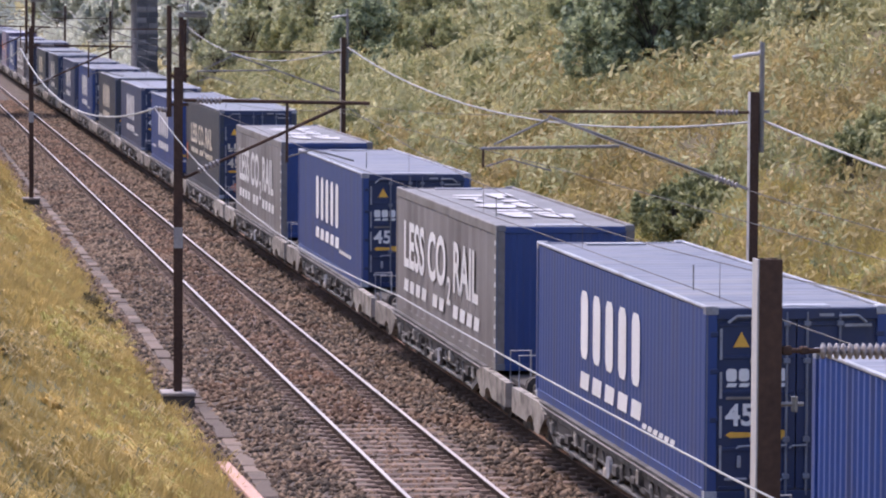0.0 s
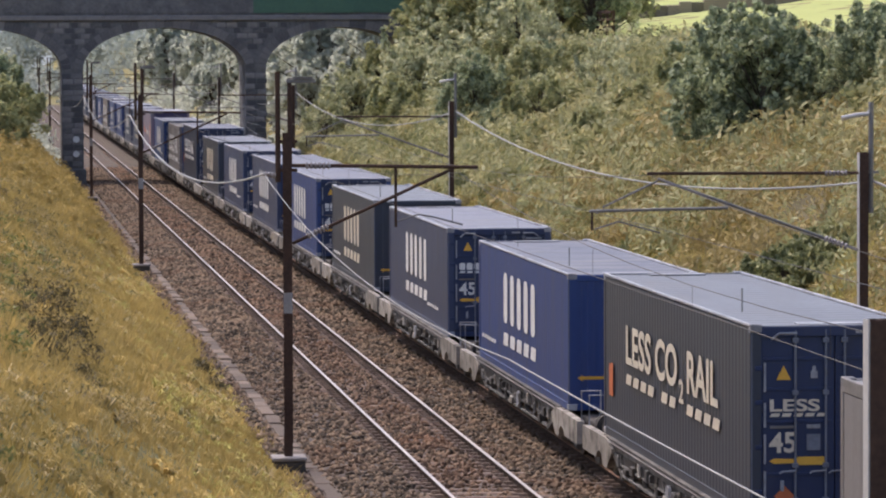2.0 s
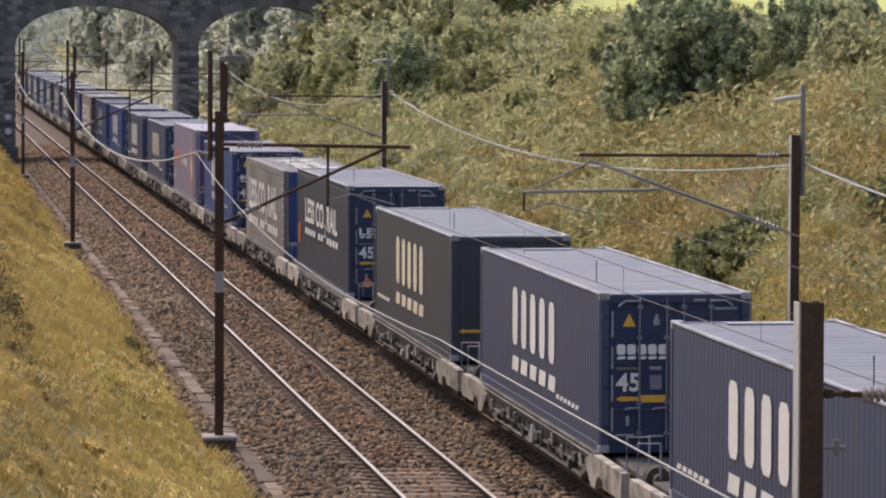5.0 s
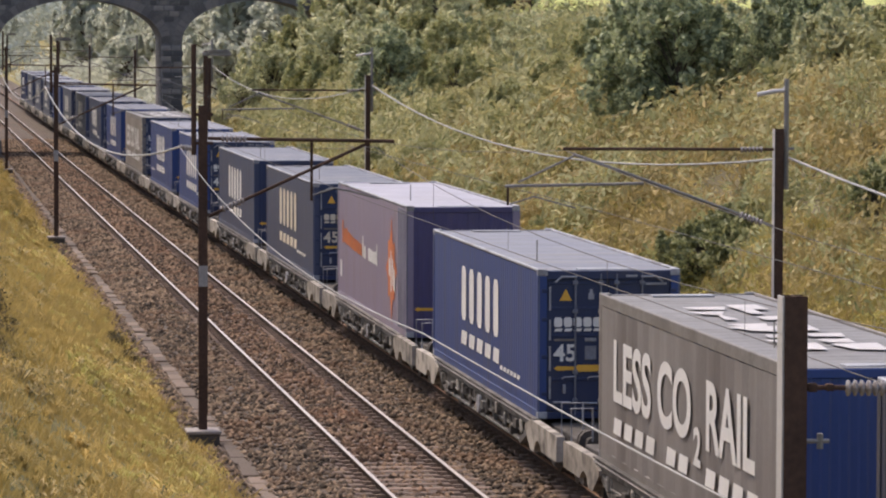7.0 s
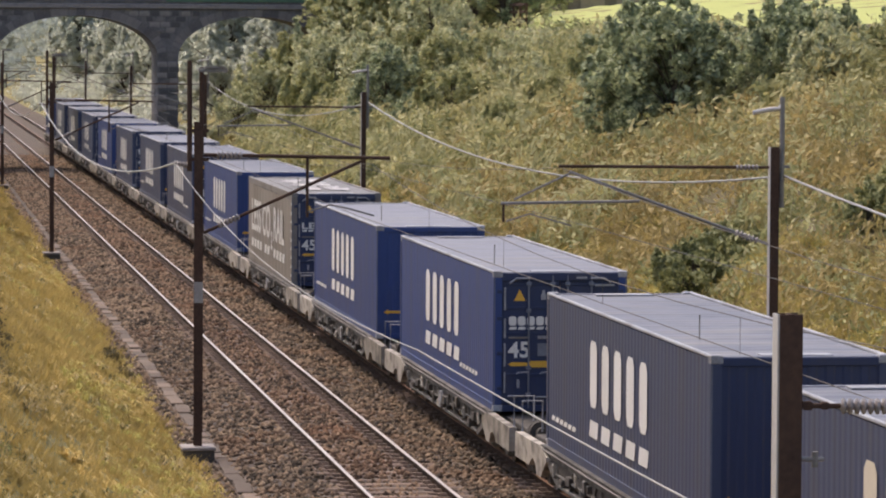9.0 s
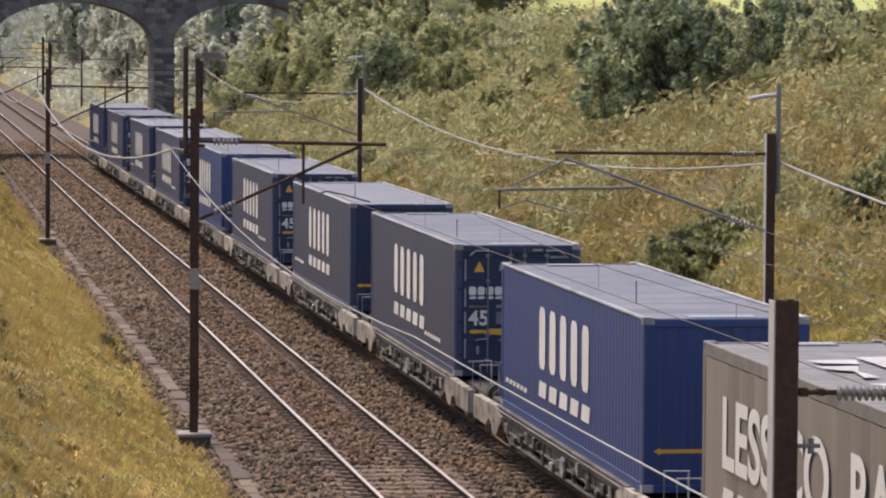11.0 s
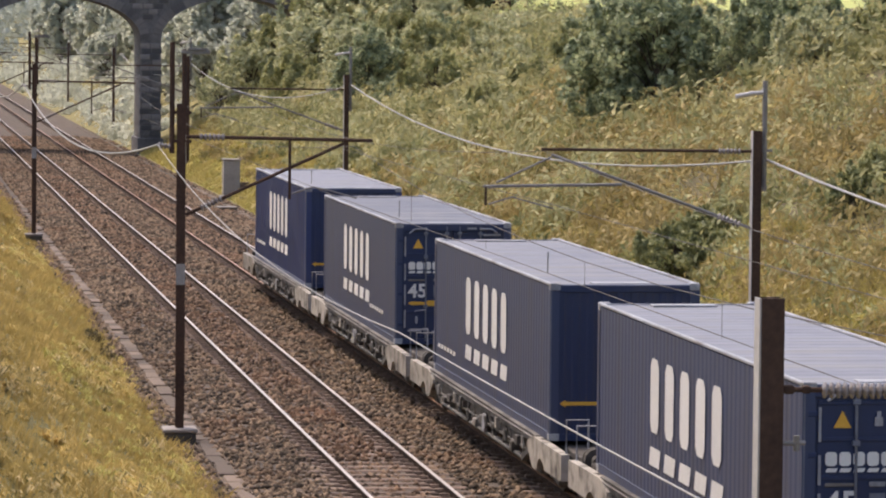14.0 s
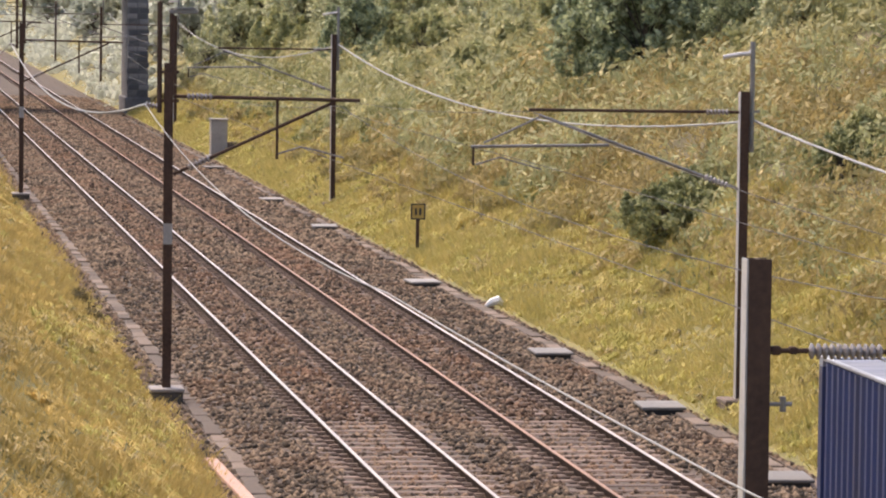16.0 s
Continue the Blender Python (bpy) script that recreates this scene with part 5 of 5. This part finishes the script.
def bush(label, seed, height, spread, leaf, per, material, category="bush", trunk=0.09, lobes=26):
    """A shrub or small tree: tapered limbs from the foot, a crown of small leaves in uneven lobes."""
    rng = np.random.default_rng(seed)
    t = thing("shrub" if height < 5 else "tree", label, category, "shrubs and trees of the cutting")
    limbs = Mesh()
    cs, rs = [], []
    limbs.tube([(0, 0, -0.5), (0.05, 0.02, height * 0.25), (0.1, -0.05, height * 0.6), (0.05, 0, height * 0.9)], [trunk, trunk * 0.8, trunk * 0.45, trunk * 0.15], 7)
    for i in range(lobes * 2):
        a, u = rng.uniform(0, 6.28), rng.uniform(0.1, 1.0)
        k = math.sin(math.pi * min(1, 0.2 + 0.78 * u)) ** 0.8
        rr = spread * k * rng.uniform(0.3, 1.0)
        c = (rr * math.cos(a), rr * math.sin(a), height * (0.06 + 0.84 * u + 0.1 * rng.random()))
        tip = rng.random() < 0.4
        cs.append(c)
        rs.append(spread * rng.uniform(0.12, 0.27))
        if tip:
            cs.append((c[0] * 1.05, c[1] * 1.05, c[2] + spread * rng.uniform(0.2, 0.4)))
            rs.append(spread * rng.uniform(0.07, 0.13))
        z0 = height * u * 0.45
        limbs.tube([(0.05, 0, z0), (c[0] * 0.5, c[1] * 0.5, z0 + (c[2] - z0) * 0.6), c], [trunk * 0.4, trunk * 0.25, trunk * 0.06], 5)
    # upright young shoots along the top
    for i in range(lobes // 3):
        a, rr = rng.uniform(0, 6.28), spread * 0.95 * math.sqrt(rng.random())
        z0, tall = height * (0.45 + 0.4 * (1 - rr / spread)), rng.uniform(0.15, 0.4) * height
        lx, ly = rng.normal(0, 0.06, 2) * height
        for j in range(7):
            u = j / 6
            cs.append((rr * math.cos(a) + lx * u, rr * math.sin(a) + ly * u, z0 + tall * u))
            rs.append(spread * (0.2 - 0.16 * u) * rng.uniform(0.7, 1.2))
        limbs.tube([(rr * math.cos(a), rr * math.sin(a), z0 - 0.4), (rr * math.cos(a) + lx, rr * math.sin(a) + ly, z0 + tall)], [trunk * 0.2, trunk * 0.05], 5)
    cs, rs = np.array(cs), np.array(rs)
    v, f = leaf_cloud(rng, cs, rs, int(per * 0.4), leaf, 0.9, 0.5, 0.2, 0.2)
    part("trunk", limbs, M["bark"], t)
    ob = raw("crown", v, f, material, parent=t)
    return t


SHRUBS = [
    bush("dense dark green hawthorn shrub on the bank", 31, 4.6, 2.4, 0.13, 170, M["leaf_a"], lobes=28),
    bush("olive green shrub among brambles", 32, 3.4, 2.2, 0.135, 110, M["leaf_b"]),
    bush("grey-green willow shrub with pale leaves", 33, 4.2, 2.5, 0.14, 110, M["leaf_c"]),
    bush("dark leafy young ash tree on the bank", 34, 6.2, 2.6, 0.14, 180, M["leaf_a"], "tree", 0.13, 30),
    bush("broad olive-green tree behind the cutting", 35, 7.5, 3.8, 0.24, 120, M["leaf_b"], "tree", 0.2, 40),
    bush("low dark olive elder bush in the grass", 36, 1.9, 1.7, 0.085, 160, M["leaf_low"]),
    bush("tree beyond the bridge with haze-paled leaves", 37, 7.0, 3.4, 0.3, 70, M["leaf_d"], "tree", 0.18, 36),
    bush("low shrub beyond the bridge with haze-paled leaves", 38, 3.6, 2.4, 0.21, 60, M["leaf_d"]),
]
HEIGHTS = (4.6, 3.4, 4.2, 6.2, 7.5, 1.9, 7.0, 3.6)
used = set()


def plant(k, x, y, s=1.0, turn=0.0):
    z = float(land(x, y)) - 0.2
    if x > 0 and y < 208:
        top = 9.25 if y < 136 and k in (0, 3) else 8.7 if y < 136 else 8.35
        s = min(s, (top - z) / (HEIGHTS[k] * 1.12))
        if s < 0.2:
            return
    m = pose(x, y, z, 0, 0, turn)
    ob = SHRUBS[k]
    if k in used:
        ob = copy_thing(ob, m)
    else:
        used.add(k)
        ob.matrix_basis = m
    ob.scale = (s, s, s)


PLANTS = [(3, 13.9, 127, 0.74), (0, 14.7, 125.5, 0.95), (0, 13.7, 125.6, 0.5), (0, 17.8, 196, 0.55), (3, 20.5, 187, 0.5), (0, 12.7, 177, 0.4), (3, 18.4, 123.5, 0.7),
          (0, 17.4, 122, 0.8), (0, 18.6, 125, 0.8), (3, 19.4, 121, 0.6), (2, 16.8, 126, 0.5), (1, 15.6, 124, 0.45), (2, 18.2, 131, 0.6),
          (4, 16.6, 229, 0.9), (4, 19.6, 226, 0.85), (2, 14.2, 222, 1.0), (4, 23.5, 229, 0.85), (1, 21.5, 216, 1.2), (4, 27.0, 231, 0.7), (2, 25.0, 222, 0.8), (1, 10.6, 96.4, 0.35),
          (0, 14.6, 131, 1.0), (3, 16.4, 134, 0.62), (1, 17.6, 138, 0.8), (1, 19.2, 146, 0.7), (0, 19.0, 127, 0.85), (3, 20.4, 128, 0.7), (0, 21.0, 120, 0.7),
          (0, 20.5, 170, 0.6), (3, 19.5, 184, 0.6), (1, 17.0, 150, 1.0), (2, 19.0, 164, 1.0), (3, 17.6, 197, 0.9), (1, 16.0, 188, 1.1), (2, 18.5, 212, 1.1),
          (0, 12.9, 186, 0.8), (2, 14.0, 200, 0.9), (1, 12.2, 214, 1.0), (2, 15.5, 226, 1.2), (1, 18.0, 232, 1.2), (0, 20.5, 222, 1.0), (4, 22.0, 236, 0.8),
          (1, 21.0, 195, 0.8), (2, 22.5, 206, 1.1), (3, 23.0, 214, 0.9), (1, 20.8, 158, 0.6), (5, 9.1, 94.6, 0.72), (5, 9.9, 95.6, 0.68), (5, 12.1, 88, 0.6), (1, 12.7, 88.6, 0.42), (0, 15.4, 131, 0.75), (0, 16.0, 129, 0.8), (0, 18.2, 120.5, 0.6), (1, -9.3, 200, 0.95), (0, -10.2, 204, 0.8), (1, -9.9, 186, 0.6),
          (1, 19.8, 141, 0.6), (1, 13.5, 168, 0.8), (2, 11.5, 232, 1.0), (1, 13.6, 236, 1.2), (2, 9.5, 230, 0.7), (0, 21.6, 176, 0.45), (0, 21.8, 150, 0.4),
          (1, -9.6, 228, 0.8), (2, -10.5, 232, 0.9), (1, -11.6, 214, 0.8)]
for i, (k, x, y, s) in enumerate(PLANTS):
    plant(k, x, y, s, i * 67.0)
# scrub on the upper slope
rng_up = random.Random(4)
for i in range(60):
    y = rng_up.uniform(112, 238)
    plant(rng_up.choice((1, 2, 1, 2, 1)), rng_up.uniform(12.5 if y > 150 else 15.5, 20.5), y, rng_up.uniform(0.4, 0.75), rng_up.uniform(0, 360))
# beyond the bridge
rng_far = random.Random(8)
for i in range(110):
    if i % 6:
        x, y = rng_far.uniform(9.5, 30), rng_far.uniform(254, 520)
        x = max(x, 8.5 + (y - 254) * 0.012)
    else:
        x, y = -rng_far.uniform(13, 26), rng_far.uniform(260, 480)
    plant(rng_far.choice((6, 7, 7, 6, 2)), x, y, rng_far.uniform(0.8, 1.3), rng_far.uniform(0, 360))

# far woods, their haze only a pale leaf colour
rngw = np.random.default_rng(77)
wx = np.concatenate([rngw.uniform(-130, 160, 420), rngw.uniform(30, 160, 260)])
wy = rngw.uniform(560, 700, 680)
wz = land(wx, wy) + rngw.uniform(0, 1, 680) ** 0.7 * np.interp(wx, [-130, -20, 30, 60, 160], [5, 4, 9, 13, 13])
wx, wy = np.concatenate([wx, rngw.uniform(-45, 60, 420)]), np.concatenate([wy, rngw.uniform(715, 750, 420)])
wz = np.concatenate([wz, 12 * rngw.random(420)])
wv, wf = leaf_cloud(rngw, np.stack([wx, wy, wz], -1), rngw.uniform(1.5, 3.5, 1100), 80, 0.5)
raw("far_woods", wv, wf, M["far_leaf"], "woods far beyond the bridge with haze painted into the leaf colour", "woods", "stuff")

# ---- pieces of the permanent way ----
for tk in tracks:
    y = 44.0
    for i in range(150):
        part("sleeper", sleeper_me, M["sleeper"], tk, "", pose(0, y + i * 0.65, 0, 0, 0, 0))
    far = Mesh()
    for i in range(150, 420):
        far.box(-1.25, 1.25, y + i * 0.65 - 0.13, y + i * 0.65 + 0.13, -0.34, BED - 0.01)
    tagged(part("far_sleepers", far, M["sleeper"], tk), kind="stuff")
    cl = Mesh()
    for i in range(150):
        for s in (-0.7525, 0.7525):
            cl.box(s - 0.17, s + 0.17, y + i * 0.65 - 0.06, y + i * 0.65 + 0.06, BED + 0.03, BED + 0.07)
    tagged(part("rail_clips", cl, M["sleeper"], tk), kind="stuff")

# ---- stones of the bridge face ----
stone_mes = [Mesh().box(-w, w, -0.035, 0.05, -0.15, 0.15, 0.015).done("stone") for w in (0.3, 0.27, 0.2)]
rst = random.Random(12)
for a, b in ((-5.85, -4.55), (5.4, 6.65)):
    for row in range(17):
        for i in range(2):
            w = (b - a) / 2
            x = a + w * (i + 0.5) + (0.06 if row % 2 else -0.06)
            part("stone", stone_mes[rst.choice((0, 0, 1))], M["ashlar"], bridge, "", pose(x, 0, 1.0 + row * 0.335))
for row in range(11):
    z = 6.45 + row * 0.335
    for i in range(36):
        x = -9.2 + i * 0.64 + (0.32 if row % 2 else 0)
        clear = all(((x - (a + b) / 2) / ((b - a) / 2 + 0.95)) ** 2 + (max(0, z - 6.75) / 3.3) ** 2 > 1.0 for a, b in arches)
        if clear and z < 9.7:
            part("stone", stone_mes[rst.choice((0, 1, 1, 2))], M["ashlar"], bridge, "", pose(x, 0, z))

# ---- small things at the lineside ----
slab = None
for i, (x, y) in enumerate(((4.35, 61.8), (4.3, 83.5), (4.33, 103.5), (4.45, 127.3), (4.35, 143.2), (4.4, 168.0), (4.5, 72.6))):
    m = pose(x, y, -0.27, 0, 0, (i * 37) % 11 - 5)
    if slab is None:
        slab = thing("concrete_slab", "pale concrete chamber cover beside the track", "concrete slab", "chamber covers", m)
        part("cover", Mesh().box(-0.42, 0.42, -0.6, 0.6, 0.09, 0.145, 0.012), M["slab"], slab)
        # Black box below the cover, painting in the shade beneath it.
        part("chamber", Mesh().box(-0.36, 0.36, -0.52, 0.52, -0.2, 0.08), M["black"], slab)
    else:
        copy_thing(slab, m)
sg = thing("lineside_sign", "yellowed square sign on a short post in the grass", "sign", m=pose(5.85, 115.3, float(land(5.85, 115.3))))
part("post", Mesh().box(-0.05, 0.05, -0.04, 0.04, -0.3, 0.95, 0.01), M["mast"], sg)
part("board", Mesh().box(-0.22, 0.22, -0.07, -0.04, 0.9, 1.38, 0.01), M["sign"], sg, "square board")
part("sign_border", Mesh().box(-0.22, 0.22, -0.078, -0.07, 1.34, 1.38).box(-0.22, 0.22, -0.078, -0.07, 0.9, 0.94).box(-0.22, -0.18, -0.078, -0.07, 0.94, 1.34).box(0.18, 0.22, -0.078, -0.07, 0.94, 1.34), M["black"], sg, "dark border")
part("sign_bars", Mesh().box(-0.1, -0.03, -0.078, -0.07, 1.03, 1.24).box(0.03, 0.1, -0.078, -0.07, 1.03, 1.24), M["black"], sg, "two dark bars")
cb = thing("lineside_cabinet", "pale grey equipment cabinet on a plinth", "cabinet", m=pose(5.58, 179, float(land(5.58, 179))))
part("body", Mesh().box(-0.38, 0.38, -0.35, 0.35, 0.1, 1.7, 0.03).box(-0.42, 0.42, -0.4, 0.4, 1.7, 1.78, 0.02), M["concrete"], cb)
part("side_box", Mesh().box(0.4, 1.3, -0.3, 0.3, 0.1, 0.7, 0.02), M["trough"], cb)
part("plinth", Mesh().box(-0.5, 1.4, -0.45, 0.45, -0.6, 0.1, 0.02), M["concrete"], cb)
pk = thing("timber_plank", "pinkish timber plank lying by the trough", "plank", m=pose(-4.62, 60.8, -0.3, 0, 0, 1.5))
part("board", Mesh().box(-0.11, 0.11, -4.5, 4.5, 0.0, 0.09, 0.01), M["plank"], pk)
bag = thing("white_litter", "crumpled white plastic litter on the grass edge", "litter", m=pose(5.15, 96.6, -0.3))
part("sheet", Mesh().tube([(-0.2, 0, 0.05), (-0.05, 0.05, 0.14), (0.12, 0, 0.2), (0.25, 0.05, 0.1)], [0.04, 0.1, 0.12, 0.05], 7), M["white"], bag)
bx = thing("track_box", "rusty brown trackside equipment between the rails", "track equipment", m=pose(XR + 0.1, 57.8, BED))
part("casing", Mesh().box(-0.35, 0.45, -0.12, 0.12, 0.0, 0.14, 0.03), M["rust"], bx)
part("loop", Mesh().tube([(-0.6, 0, 0.02), (-0.55, 0, 0.12), (-0.42, 0, 0.12), (-0.36, 0, 0.02)], 0.03, 6), M["steel"], bx)

pl = None
for z in (2.5, 1.6):
    m = pose(-5.0, BY - 0.14, z)
    if pl is None:
        pl = thing("pier_plate", "small white marker plate fixed to the bridge pier", "marker plate", "marker plates", m)
        part("plate", Mesh().tube([(0, -0.03, 0), (0, 0.03, 0)], 0.2, 12), M["white"], pl)
    else:
        copy_thing(pl, m)


def field_fence():
    t = thing("timber_fence", "dark weathered timber fence at the meadow's edge", "fence")
    ys = [208 + i * 2.2 for i in range(11)]
    for y in ys:
        z = float(land(23.2, y))
        part("post", Mesh().box(23.13, 23.27, y - 0.07, y + 0.07, z - 0.3, z + 1.45, 0.02), M["mast"], t)
    z = float(land(23.2, 219))
    for h in (0.5, 0.9, 1.3):
        part("rail", Mesh().box(23.08, 23.14, ys[0], ys[-1], z + h, z + h + 0.14, 0.01), M["mast"], t)


def field_wall():
    t = thing("field_wall", "brown dry-stone wall across the meadow", "wall")
    rr = random.Random(3)
    for i in range(60):
        x = 30 + i * 0.95
        z = float(land(x, 300))
        h = 0.95 + rr.uniform(-0.12, 0.12)
        part("stone_course", Mesh().box(x, x + 0.93, 299.7, 300.3, z - 0.4, z + h, 0.06), M["voussoir_brown"], t)


field_fence()
field_wall()

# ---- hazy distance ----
# A sheet that glows by itself, standing in for the bright hazy air.
bd = bpy.data.materials.new("hazy_distance_glow")
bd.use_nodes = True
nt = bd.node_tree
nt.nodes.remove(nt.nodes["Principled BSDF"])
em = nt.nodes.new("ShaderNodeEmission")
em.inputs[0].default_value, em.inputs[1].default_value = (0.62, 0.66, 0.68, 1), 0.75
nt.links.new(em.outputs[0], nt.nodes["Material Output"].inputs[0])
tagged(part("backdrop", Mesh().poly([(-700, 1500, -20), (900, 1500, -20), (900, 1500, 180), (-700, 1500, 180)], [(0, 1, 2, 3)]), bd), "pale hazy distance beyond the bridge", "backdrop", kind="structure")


# ---- what moves ----
def motions():
    for ob, y, z in moving:
        walk(ob, [(t, pose(XR, y - SPEED * t, z)) for t in (0.0, 8.0, 16.0)])


motions()
